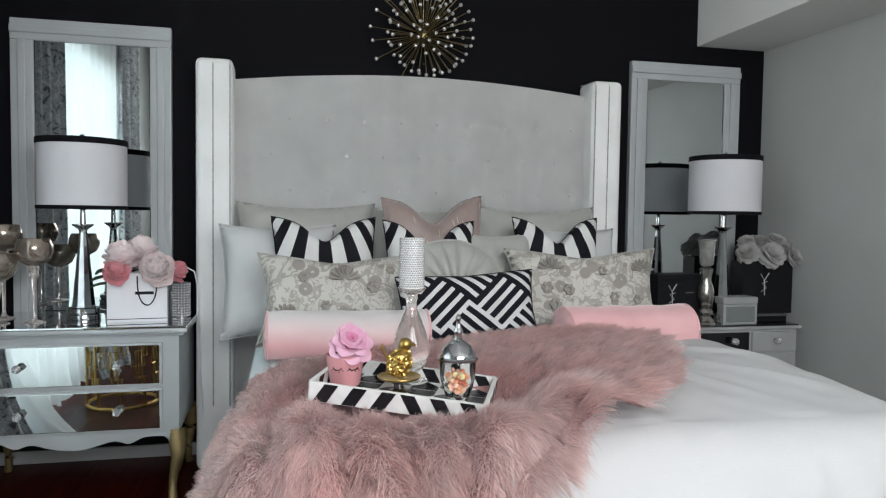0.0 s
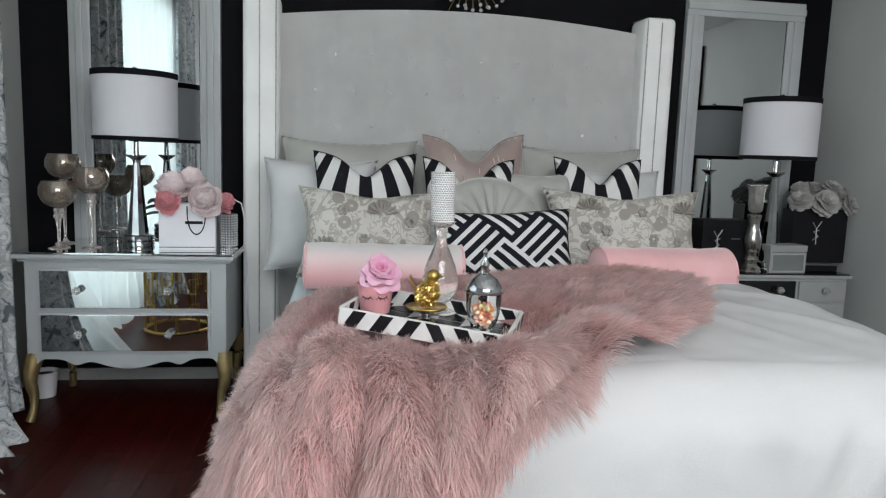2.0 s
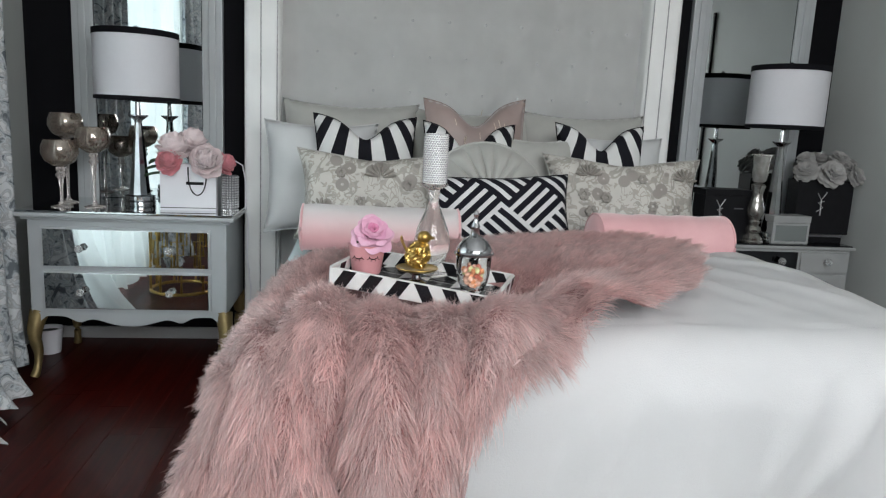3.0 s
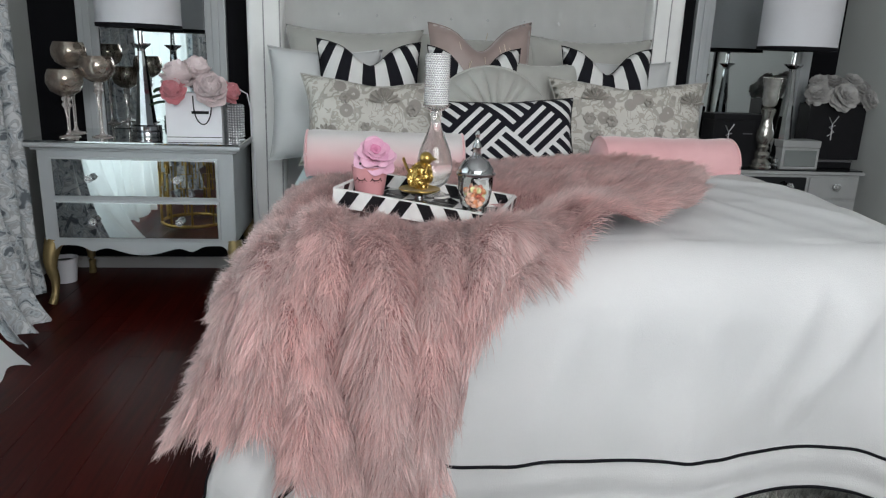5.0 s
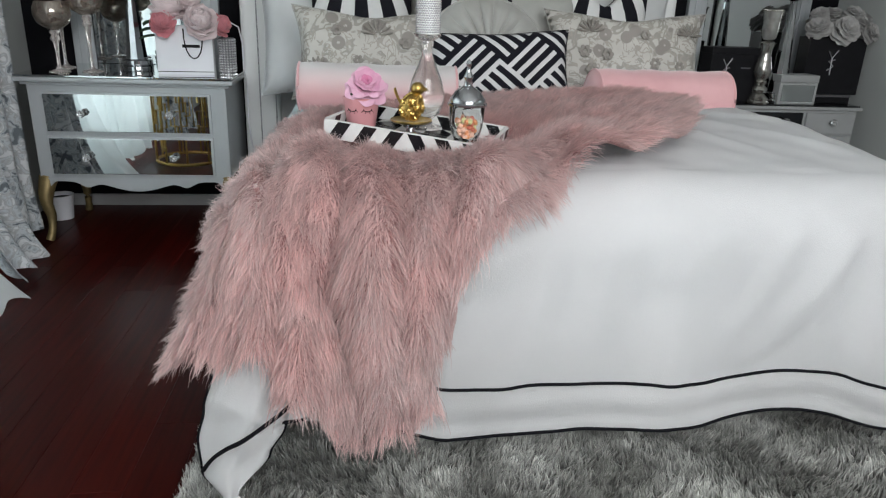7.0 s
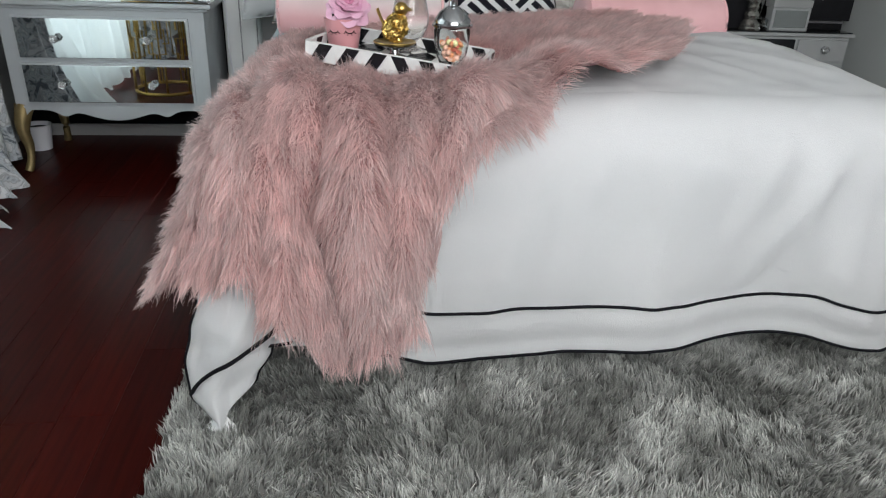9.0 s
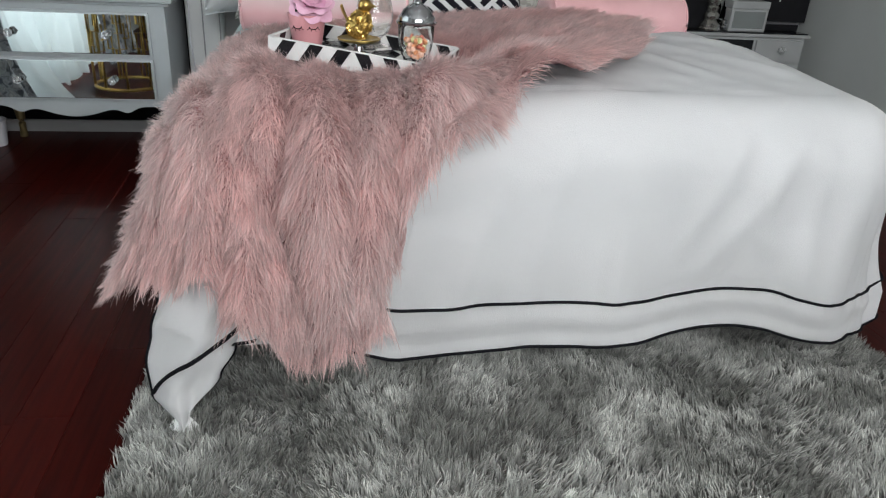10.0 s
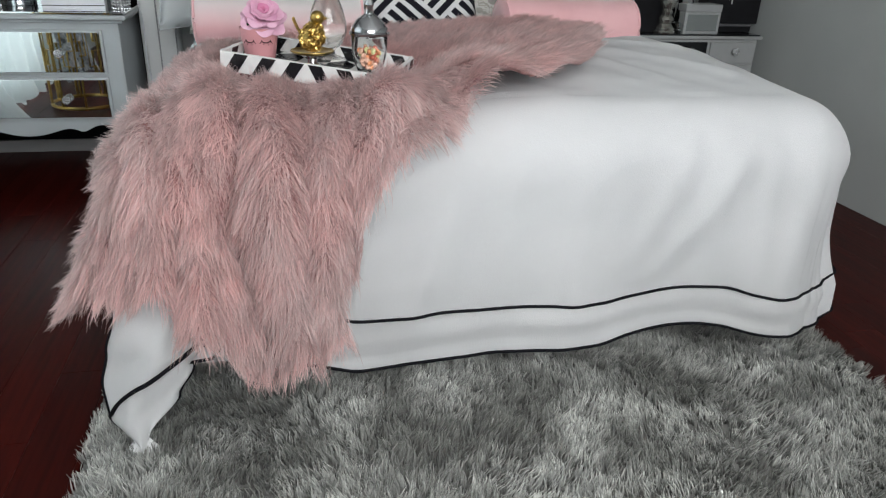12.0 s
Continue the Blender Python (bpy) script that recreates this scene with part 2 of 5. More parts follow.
def cover(u, v, lift=0.0, r=0.17):
    """A point of the bed cover: u metres across, v metres towards the foot (negative)."""
    ou = u - BX1 if u > BX1 else (u - BX0 if u < BX0 else 0.0)
    ov = v - BY if v < BY else 0.0
    x, y = min(max(u, BX0), BX1), max(v, BY)
    au, av = abs(ou), abs(ov)
    o = (au ** 4 + av ** 4) ** 0.25
    h, d = bend(o, r + lift)
    crown = 0.050 * max(0.0, 1 - ((x - 0.52) / 1.1) ** 2) * max(0.0, min(1.0, (y + 2.3) / 0.5)) + 0.012 * wob(x, y, 3, 2.2) + 0.006 * wob(x, y, 9, 6)
    crown -= 0.066 * math.exp(-((x + 0.33) ** 2 + (y + 1.79) ** 2) / 0.10) + 0.032 * math.exp(-((x + 0.16) ** 2 + (y + 1.90) ** 2) / 0.025)
    if o > 0:
        n = math.hypot(ou, ov)
        along = (y * 1.0 if au > av else x * 1.0) + 2.0 * (au * av) / (n * n + 1e-9) * 0.3
        hang = max(0.0, min(1.0, (o - 0.15) / 0.45))
        h += hang * (0.02 * math.sin(along * 9.0 + 2 * wob(along, 0, 1, 2)) + 0.03 * wob(along, o, 5, 3)) + 0.02 * hang
        h += (0.03 if ou < 0 else 0.05) * hang * (2 * au * av / (n * n)) if au > 0 and av > 0 else 0.0
        h += 0.09 * max(0.0, hang - 0.45) if ou < 0 else 0.0
        h += (0.10 * hang * (1 - hang) if ou > 0 and y > -2.1 else 0.0) * min(1.0, (y - BY) / 0.35)
        if ou > 0:
            h -= (0.055 + 0.035 * math.sin(math.pi * hang)) * hang * min(1.0, au / 0.25)
        if av > au:
            f = max(0.0, min(1.0, (o - 0.575) / 0.115))
            h += 0.006 * abs(math.sin(1.6 * math.pi * f)) * (1 + 0.5 * wob(u, 0, 8, 7)) * hang
        side = crease(u, v)
        h += side
        x, y = x + ou / n * h + ou * (0.34 if ou < 0 else 0.1) * hang * av * av / (n * n), y + ov / n * h
        if av > au:
            d -= hang * (0.022 * math.exp(-((u - 0.58) / 0.13) ** 2) - 0.030 * max(0.0, min(1.0, (u - 0.68) / 0.2)))
    else:
        crown += crease(u, v)
    z = TOP + lift + crown - d
    return Vector((x, y, max(z, 0.035 + lift)))


# ---- the bed ----
bed = thing("bed", "king bed with tall white tufted wingback headboard", "bed")
HX, HZ = 1.05, 1.90


def headboard_panel():
    pits = [(-0.72 + 0.18 * i + (0.09 if j % 2 else 0), 0.80 + 0.17 * j) for j in range(6) for i in range(9) if abs(-0.72 + 0.18 * i + (0.09 if j % 2 else 0)) < 0.83]

    def top(x):
        return 1.845 + 0.06 * math.cos(min(1.0, abs(x - 0.03) / 0.9) * math.pi / 2) ** 0.9

    def pt(u, v):
        x = -0.90 + 1.84 * u
        z = 0.30 + (top(x) - 0.30) * v
        y = -0.125 - 0.018 * (1 - (2 * v - 1) ** 8)
        for px, pz in pits:
            d2 = (x - px) ** 2 + (z - pz) ** 2
            if d2 < 0.02:
                y += 0.009 * math.exp(-d2 / 0.0008)
        if z > 0.75:
            gx, gz = (x + 0.72 + 0.006 * wob(x, z, 5, 4)) / 0.09, (z - 0.80 + 0.006 * wob(x, z, 8, 4)) / 0.17
            y += 0.0022 * math.exp(-((gx - round(gx)) * 0.09 / 0.010) ** 2) + 0.0018 * math.exp(-((gz - round(gz)) * 0.17 / 0.010) ** 2)
        return Vector((x, y + 0.004 * wob(x, z, 0, 5) + 0.0015 * wob(x, z, 3, 16), z - (0.02 if v > 0.999 else 0)))
    bm = sheet(pt, 120, 90)
    return bm, pits


NAIL_TRIM = material("nail_trim", (0.55, 0.55, 0.56), 0.35, 0.2, second=(0.16, 0.16, 0.17), scale=160)
_hb, PITS = headboard_panel()
bmesh.ops.solidify(_hb, geom=_hb.faces[:], thickness=-0.09)
headboard = part("headboard_panel", _hb, HEADBOARD_FABRIC, bed, "white velvet headboard with a gently arched top")
for _s in (-1, 1):
    _w = box((0.165, 0.19, HZ), (_s * (HX - 0.0825), -0.15, HZ / 2), 0.035, segments=6)
    part("wing", _w, HEADBOARD_FABRIC, bed, "white upholstered headboard wing")
    for _x in (0.078, 0.152):
        _t = tube([(_s * (HX - _x), -0.247, 0.3), (_s * (HX - _x), -0.247, HZ - 0.03), (_s * (HX - _x), -0.235, HZ - 0.008), (_s * (HX - _x), -0.06, HZ + 0.001)], 0.0032, 6)
        part("nail_trim", _t, NAIL_TRIM, bed, "row of small silver nailheads")
BUTTON_CRYSTAL = material("button_crystal", (0.9, 0.9, 0.92), 0.08, 0.15, coat=1.0, scale=40, spread=0.05)
for _px, _pz in PITS:
    if _pz > 1.10:
        part("crystal_button", lathe([(0, 0), (0.0065, 0.002), (0.005, 0.005), (0, 0.007)], 8, (0, 0, 0)), BUTTON_CRYSTAL, bed, smooth=False).matrix_basis = Matrix.Translation((_px, -0.139, _pz)) @ pose(0, 0, 0, 90)
part("bed_base", box((1.66, 1.95, 0.28), (0.08, -1.2, 0.20), 0.02), HEADBOARD_FABRIC, bed, "white upholstered bed base")
part("mattress", box((1.70, 1.98, 0.33), (0.08, -1.2, 0.505), 0.06, segments=6), SHEET_COTTON, bed, "mattress in a pale blue white sheet")


duvet = thing("duvet", "thick white cotton duvet with black piping draped over the bed", "duvet")
UL, UR, VF = 0.53, 0.66, 0.69


def soften(u, v, inset):
    """Rounds the corners of the cover."""
    ou, ov = (u - BX0 if u < BX0 else max(0.0, u - BX1)), min(0.0, v - BY)
    if u < -0.3:
        ov *= 1 - 0.17 * min(1.0, (-0.3 - u) / 0.3)
        v = BY + ov if ov else v
    p = 1.7 if ou < 0 else 4.5
    q = ((abs(ou) / ((UL if ou < 0 else UR) - inset)) ** p + (abs(ov) / (VF - inset)) ** p) ** (1 / p)
    if q > 1 and ou and ov:
        ou, ov = ou / q, ov / q
        return (BX0 + ou if ou < 0 else BX1 + ou), BY + ov
    return u, v


def duvet_uv(a, b):
    u = BX0 - UL + (BX1 - BX0 + UL + UR) * a
    v = -1.02 - (-1.02 - (BY - VF)) * b
    return cover(*soften(u, v, 0.0))


_d = sheet(duvet_uv, 190, 150)
bmesh.ops.solidify(_d, geom=_d.faces[:], thickness=0.02)
part("cover", _d, DUVET_COTTON, duvet)


def edge_line(inset, radius):
    pts = []
    u0, u1, v1 = BX0 - UL + inset, BX1 + UR - inset, BY - VF + inset
    c = 0.0
    rise = 0.028 if inset else 0.0
    for k in range(60):
        pts.append(cover(*soften(u0, -1.1 + (v1 + c + 1.1) * k / 60, inset), 0.003))
    for k in range(121):
        pts.append(cover(*soften(u0 + c + (u1 - u0 - 2 * c) * k / 120, v1 + rise * min(1.0, max(0.0, (66 - k) / 34)), inset), 0.003))
    for k in range(61):
        pts.append(cover(*soften(u1, v1 + c + (-1.1 - v1 - c) * k / 60, inset), 0.003))
    return tube(pts, radius, 6)


part("hem_piping", edge_line(0.0, 0.0038), BLACK_CLOTH, duvet, "black piped hem")
part("border_piping", edge_line(0.115, 0.0038), BLACK_CLOTH, duvet, "black piping line above the hem")


FOLD_LEFT = (-0.800, -0.786, -0.806, -0.826, -0.842, -0.836, -0.775)
FOLD_RIGHT = (-0.575, -0.590, -0.612, -0.618, -0.655, -0.690, -0.752)


def along(values, f):
    """A smooth reading between evenly spaced values."""
    k = max(0.0, min(0.9999, f)) * (len(values) - 1)
    i = int(k)
    w = k - i
    w = w * w * (3 - 2 * w)
    return values[i] * (1 - w) + values[i + 1] * w


def corner_fold(a, b, lift=0.0):
    """The spare corner of the cover, a soft cone turned forwards over the foot of the bed."""
    left, right = along(FOLD_LEFT, b), along(FOLD_RIGHT, b)
    z = 0.47 - 0.445 * b + 0.05 * a * b
    belly = math.sin(math.pi * min(1.0, max(0.0, a))) ** 0.55
    pleat = 0.010 * math.sin(a * 10 + b * 5) + 0.007 * math.sin(a * 4 - b * 13) + 0.006 * wob(a, b, 7, 6)
    y = -2.335 - 0.075 * b ** 0.7 - (0.052 + pleat) * belly - lift
    return Vector((left + (right - left) * a, y, max(z, 0.02)))


_d = sheet(lambda a, b: corner_fold(a, 0.22 + 0.78 * b), 40, 50)
bmesh.ops.solidify(_d, geom=_d.faces[:], thickness=0.012)
part("corner_fold", _d, DUVET_COTTON, duvet, "turned corner of the white duvet")
for _w, _pts in ((0.0048, [(k / 20, 0.83 - 0.36 * (k / 20) ** 0.9 - 0.015 * math.sin(k / 20 * 6.28)) for k in range(21)]),
                 (0.0034, [(1.0, 0.40 + 0.6 * k / 20) for k in range(21)]), (0.0034, [(0.0, 0.24 + 0.76 * k / 24) for k in range(25)])):
    part("fold_piping", tube([corner_fold(p, q, 0.004) for p, q in _pts], _w, 6), BLACK_CLOTH, duvet, "black piping on the turned corner")
part("tied_tip", sheet(lambda u, v: Vector((-0.775 + 0.055 * (u - 0.5) * (0.5 + v), -2.425 - 0.03 * math.sin(math.pi * u) - 0.012 * math.sin(u * 9) * v, 0.05 - 0.034 * v)), 14, 8, 0.006), DUVET_COTTON, duvet, "small gathered tip of the duvet corner")


# ---- pillows ----
def pillow_shape(w, h, t, chop=0.0, n=28, pinch=0.10, seed=0):
    """A stuffed cushion, upright, its face towards -y, standing on z = 0."""
    bm = bmesh.new()
    layers = []
    for side in (-1, 1):
        grid = []
        for i in range(n + 1):
            row = []
            for j in range(n + 1):
                a, b = 2 * i / n - 1, 2 * j / n - 1
                full = max(0.0, (1 - a ** 4) * (1 - b ** 4)) ** 0.55
                sx = a * (1 - pinch * (1 - abs(b) ** 2.0) * abs(a) ** 3)
                sz = b * (1 - pinch * (1 - abs(a) ** 2.0) * abs(b) ** 3)
                if chop and b > -0.6:
                    sz -= chop * math.exp(-(a / 0.38) ** 2) * ((b + 0.6) / 1.6) ** 1.5
                y = side * full * t / 2 * (1 + 0.18 * wob(a, b, seed + side, 2.3)) + side * 0.004 * wob(a, b, seed, 7)
                row.append(bm.verts.new((sx * w / 2, y, (sz + 1) * h / 2)))
            grid.append(row)
        layers.append(grid)
        for i in range(n):
            for j in range(n):
                q = (grid[i][j], grid[i + 1][j], grid[i + 1][j + 1], grid[i][j + 1])
                bm.faces.new(q if side < 0 else q[::-1])
    bmesh.ops.remove_doubles(bm, verts=bm.verts[:], dist=0.0004)
    return bm


def edge_seam(w, h, chop, pinch=0.10, n=28, r=0.003):
    pts = []
    ring = [(2 * k / n - 1, -1) for k in range(n)] + [(1, 2 * k / n - 1) for k in range(n)] + [(1 - 2 * k / n, 1) for k in range(n)] + [(-1, 1 - 2 * k / n) for k in range(n)]
    for a, b in ring:
        sx = a * (1 - pinch * (1 - abs(b) ** 2.0) * abs(a) ** 3)
        sz = b * (1 - pinch * (1 - abs(a) ** 2.0) * abs(b) ** 3)
        if chop and b > -0.6:
            sz -= chop * math.exp(-(a / 0.38) ** 2) * ((b + 0.6) / 1.6) ** 1.5
        pts.append((sx * w / 2, 0, (sz + 1) * h / 2))
    return tube(pts, r, 6, closed=True)


def stripe_material(name, width, pivot, draw):
    """Broad black and white stripes that draw together towards the dented top."""
    m = material(name, (0.64, 0.64, 0.635), 0.85, specular=0.15, scale=30, spread=0.04, bump=0.1, bump_scale=400)
    n, l = m.node_tree.nodes, m.node_tree.links
    b = n["Principled BSDF"]
    tc, sp = n.new("ShaderNodeTexCoord"), n.new("ShaderNodeSeparateXYZ")
    l.new(tc.outputs["Object"], sp.inputs[0])

    def op(kind, a, c=0.0):
        q = n.new("ShaderNodeMath")
        q.operation = kind
        for i, x in enumerate((a, c)):
            if isinstance(x, (int, float)):
                q.inputs[i].default_value = x
            else:
                l.new(x, q.inputs[i])
        return q.outputs[0]
    dz = op("SUBTRACT", sp.outputs[2], pivot[1])
    dist = op("MULTIPLY", op("ABSOLUTE", op("SUBTRACT", sp.outputs[0], pivot[0])), op("ADD", op("MULTIPLY", op("MULTIPLY", dz, dz), draw), 1.0))
    mask = op("GREATER_THAN", op("FLOORED_MODULO", op("DIVIDE", op("ADD", dist, 0.5 * width), 2 * width), 1.0), 0.5)
    mix = n.new("ShaderNodeMixRGB")
    old = b.inputs["Base Color"].links[0].from_socket
    l.new(mask, mix.inputs[0])
    mix.inputs[1].default_value = (0.010, 0.010, 0.014, 1)
    l.new(old, mix.inputs[2])
    l.new(mix.outputs[0], b.inputs["Base Color"])
    return m


def pillow(name, label, w, h, t, at, mat, lean=12, turn=0, chop=0.0, seam=None, spin=0, seed=0, pinch=0.10, group=""):
    th = thing(name, label, "pillow", pose(*at, -lean, 0, turn) @ pose(0, 0, 0, 0, spin, 0), group)
    part("cushion", pillow_shape(w, h, t, chop, seed=seed, pinch=pinch), mat, th)
    if seam:
        part("seam", edge_seam(w, h, chop, pinch), seam, th)
    return th


WIDE_STRIPE = stripe_material("black_white_stripes", 0.064, (-0.008, 0.20), 10.0)
G1 = "striped pillows"
pillow("euro_sham", "large cream sham leaning on the headboard", 0.64, 0.60, 0.16, (-0.55, -0.36, 0.66), PILLOW_CREAM, 10, seed=1, group="cream shams")
pillow("euro_sham", "large cream sham leaning on the headboard", 0.64, 0.58, 0.16, (0.03, -0.34, 0.67), PILLOW_CREAM, 10, seed=2, group="cream shams")
pillow("euro_sham", "large cream sham leaning on the headboard", 0.64, 0.60, 0.16, (0.57, -0.36, 0.66), PILLOW_CREAM, 10, seed=3, group="cream shams")
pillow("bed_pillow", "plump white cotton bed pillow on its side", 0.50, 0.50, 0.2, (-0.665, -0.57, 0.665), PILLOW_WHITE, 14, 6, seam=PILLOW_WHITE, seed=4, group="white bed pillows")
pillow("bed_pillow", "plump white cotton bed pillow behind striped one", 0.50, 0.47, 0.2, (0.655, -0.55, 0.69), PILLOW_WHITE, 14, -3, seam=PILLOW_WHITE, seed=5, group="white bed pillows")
pillow("striped_pillow", "black and white striped pillow with a dented top", 0.44, 0.50, 0.16, (-0.48, -0.72, 0.70), WIDE_STRIPE, 14, 4, 0.34, BLACK_CLOTH, 0, 6, group=G1)
pillow("striped_pillow", "black and white striped pillow with a dented top", 0.40, 0.50, 0.16, (-0.045, -0.76, 0.69), WIDE_STRIPE, 14, 0, 0.50, BLACK_CLOTH, 0, 7, group=G1)
pillow("striped_pillow", "black and white striped pillow with a dented top", 0.40, 0.50, 0.16, (0.54, -0.72, 0.71), WIDE_STRIPE, 14, -4, 0.40, BLACK_CLOTH, 0, 8, group=G1)
pillow("blush_pillow", "dusty blush satin pillow with a dented top", 0.46, 0.585, 0.14, (0.012, -0.62, 0.71), BLUSH_SATIN, 12, -2, 0.34, BLUSH_SATIN, -2, 9)
pillow("satin_pillow", "small cream satin pillow tucked behind others", 0.34, 0.44, 0.15, (0.25, -0.74, 0.70), PILLOW_CREAM, 14, 0, 0.0, PILLOW_CREAM, 0, 10)
# ---- cushions in front ----
def floral_material():
    m = material("floral_brocade", (0.50, 0.485, 0.45), 0.55, scale=14, spread=0.06, bump=0.1, bump_scale=300)
    n, l = m.node_tree.nodes, m.node_tree.links
    b = n["Principled BSDF"]
    tc = n.new("ShaderNodeTexCoord")

    def blotch(scale, distortion, lo, hi, offset):
        mp, v, r = n.new("ShaderNodeMapping"), n.new("ShaderNodeTexNoise"), n.new("ShaderNodeValToRGB")
        mp.inputs["Location"].default_value = (offset, 0, offset)
        l.new(tc.outputs["Object"], mp.inputs[0])
        l.new(mp.outputs[0], v.inputs["Vector"])
        v.inputs["Scale"].default_value, v.inputs["Detail"].default_value, v.inputs["Distortion"].default_value = scale, 1.0, distortion
        e = r.color_ramp.elements
        e[0].position, e[1].position = lo, lo + 0.02
        e[1].color = (1, 1, 1, 1)
        for p, c in ((hi, 1), (hi + 0.02, 0)):
            x = e.new(p)
            x.color = (c, c, c, 1)
        e[0].color = (0, 0, 0, 1)
        l.new(v.outputs[0], r.inputs[0])
        return r.outputs[0]

    def petals(scale, offset):
        mp, v, r = n.new("ShaderNodeMapping"), n.new("ShaderNodeTexVoronoi"), n.new("ShaderNodeValToRGB")
        mp.inputs["Location"].default_value = (offset, 0, 0)
        l.new(tc.outputs["Object"], mp.inputs[0])
        l.new(mp.outputs[0], v.inputs["Vector"])
        v.inputs["Scale"].default_value = scale
        e = r.color_ramp.elements
        e[0].position, e[0].color, e[1].position, e[1].color = 0.06, (0, 0, 0, 1), 0.09, (1, 1, 1, 1)
        for p, c in ((0.27, 1), (0.30, 0)):
            x = e.new(p)
            x.color = (c, c, c, 1)
        l.new(v.outputs["Distance"], r.inputs[0])
        return r.outputs[0]
    out = b.inputs["Base Color"].links[0].from_socket
    for mask, colour in ((blotch(10, 2.2, 0.52, 0.63, 0.0), (0.30, 0.285, 0.255)), (blotch(17, 2.6, 0.35, 0.44, 4.0), (0.34, 0.315, 0.28)), (petals(11, 1.3), (0.25, 0.23, 0.21))):
        mix = n.new("ShaderNodeMixRGB")
        l.new(mask, mix.inputs[0])
        l.new(out, mix.inputs[1])
        mix.inputs[2].default_value = (*colour, 1)
        out = mix.outputs[0]
    l.new(out, b.inputs["Base Color"])
    return m


def weave_material():
    """Blocks of black and white stripes that meet at right angles, set on the slant."""
    m = material("black_white_weave", (0.60, 0.60, 0.605), 0.85, specular=0.15, scale=30, spread=0.04, bump=0.1, bump_scale=400)
    n, l = m.node_tree.nodes, m.node_tree.links
    b = n["Principled BSDF"]
    tc, sp = n.new("ShaderNodeTexCoord"), n.new("ShaderNodeSeparateXYZ")
    l.new(tc.outputs["Object"], sp.inputs[0])

    def op(kind, a, c=0.0):
        q = n.new("ShaderNodeMath")
        q.operation = kind
        for i, x in enumerate((a, c)):
            if isinstance(x, (int, float)):
                q.inputs[i].default_value = x
            else:
                l.new(x, q.inputs[i])
        return q.outputs[0]
    x, z = sp.outputs[0], op("MULTIPLY", sp.outputs[2], 1.15)
    p, q = op("MULTIPLY", op("ADD", x, z), 0.7071), op("MULTIPLY", op("SUBTRACT", x, z), 0.7071)
    B = 0.168
    par = op("FLOORED_MODULO", op("ADD", op("FLOOR", op("DIVIDE", op("ADD", p, 4.905), B)), op("FLOOR", op("DIVIDE", op("ADD", q, 5.1735), B))), 2.0)
    s1 = op("GREATER_THAN", op("FLOORED_MODULO", op("DIVIDE", op("ADD", p, 4.905), B / 4), 1.0), 0.58)
    s2 = op("GREATER_THAN", op("FLOORED_MODULO", op("DIVIDE", op("ADD", q, 5.1735), B / 4), 1.0), 0.58)
    mask = op("ADD", op("MULTIPLY", s1, par), op("MULTIPLY", s2, op("SUBTRACT", 1.0, par)))
    mix = n.new("ShaderNodeMixRGB")
    old = b.inputs["Base Color"].links[0].from_socket
    l.new(mask, mix.inputs[0])
    mix.inputs[1].default_value = (0.010, 0.010, 0.015, 1)
    l.new(old, mix.inputs[2])
    l.new(mix.outputs[0], b.inputs["Base Color"])
    return m


TAUPE_THREAD = material("taupe_thread", (0.27, 0.25, 0.225), 0.5, scale=60, spread=0.2, bump=0.1, bump_scale=400)


def embroider(th, w, h, t, fans, flowers):
    """Raised fan shells and small flowers sewn on the face of a cushion."""
    def face(x, z):
        a, b = 2 * x / w, 2 * z / h - 1
        return -0.5 * t * max(0.02, (1 - a ** 4) * (1 - b ** 4)) ** 0.55 * 1.06 - 0.005
    for fx, fz, r, turn in fans:
        for k in range(8):
            ang = radians(turn + 12 + 156 * k / 7)
            ends = [(fx + d * r * math.cos(ang), fz + d * r * math.sin(ang)) for d in (0.15, 0.5, 0.8, 1.0)]
            part("fan_rib", tube([(x, face(x, z), z) for x, z in ends], [0.0015, 0.004, 0.0062, 0.003], 6), TAUPE_THREAD, th, "raised taupe fan stitch")
    for fx, fz, r in flowers:
        bm = None
        for k in range(6):
            ang = 2 * math.pi * k / 6
            x, z = fx + 0.58 * r * math.cos(ang), fz + 0.58 * r * math.sin(ang)
            mine = lathe([(0, -0.002), (r * 0.36, -0.001), (r * 0.30, 0.002), (0, 0.003)], 10)
            mine.transform(Matrix.Translation((x, face(x, z), z)) @ pose(0, 0, 0, 90))
            bm = join(bm, mine) if bm else mine
        part("sewn_flower", bm, TAUPE_THREAD, th, "small sewn taupe flower")


SILVER_THREAD = material("gilt_thread", (0.7, 0.6, 0.45), 0.35, 0.6)
FLORAL = floral_material()
_p = pillow("floral_pillow", "cream lumbar pillow with a taupe floral brocade", 0.60, 0.36, 0.15, (-0.455, -0.96, 0.70), FLORAL, 18, 3, 0.10, PILLOW_CREAM, 1, 11, 0.13, "floral pillows")
embroider(_p, 0.60, 0.36, 0.15, [(0.02, 0.235, 0.062, 0), (-0.20, 0.10, 0.05, 10)], [(-0.13, 0.25, 0.024), (0.13, 0.21, 0.026), (-0.05, 0.14, 0.022), (0.20, 0.28, 0.02), (0.05, 0.11, 0.022)])
_p = pillow("floral_pillow", "cream lumbar pillow with a taupe floral brocade", 0.67, 0.385, 0.15, (0.565, -0.95, 0.70), FLORAL, 18, -4, 0.12, PILLOW_CREAM, 0, 12, 0.13, "floral pillows")
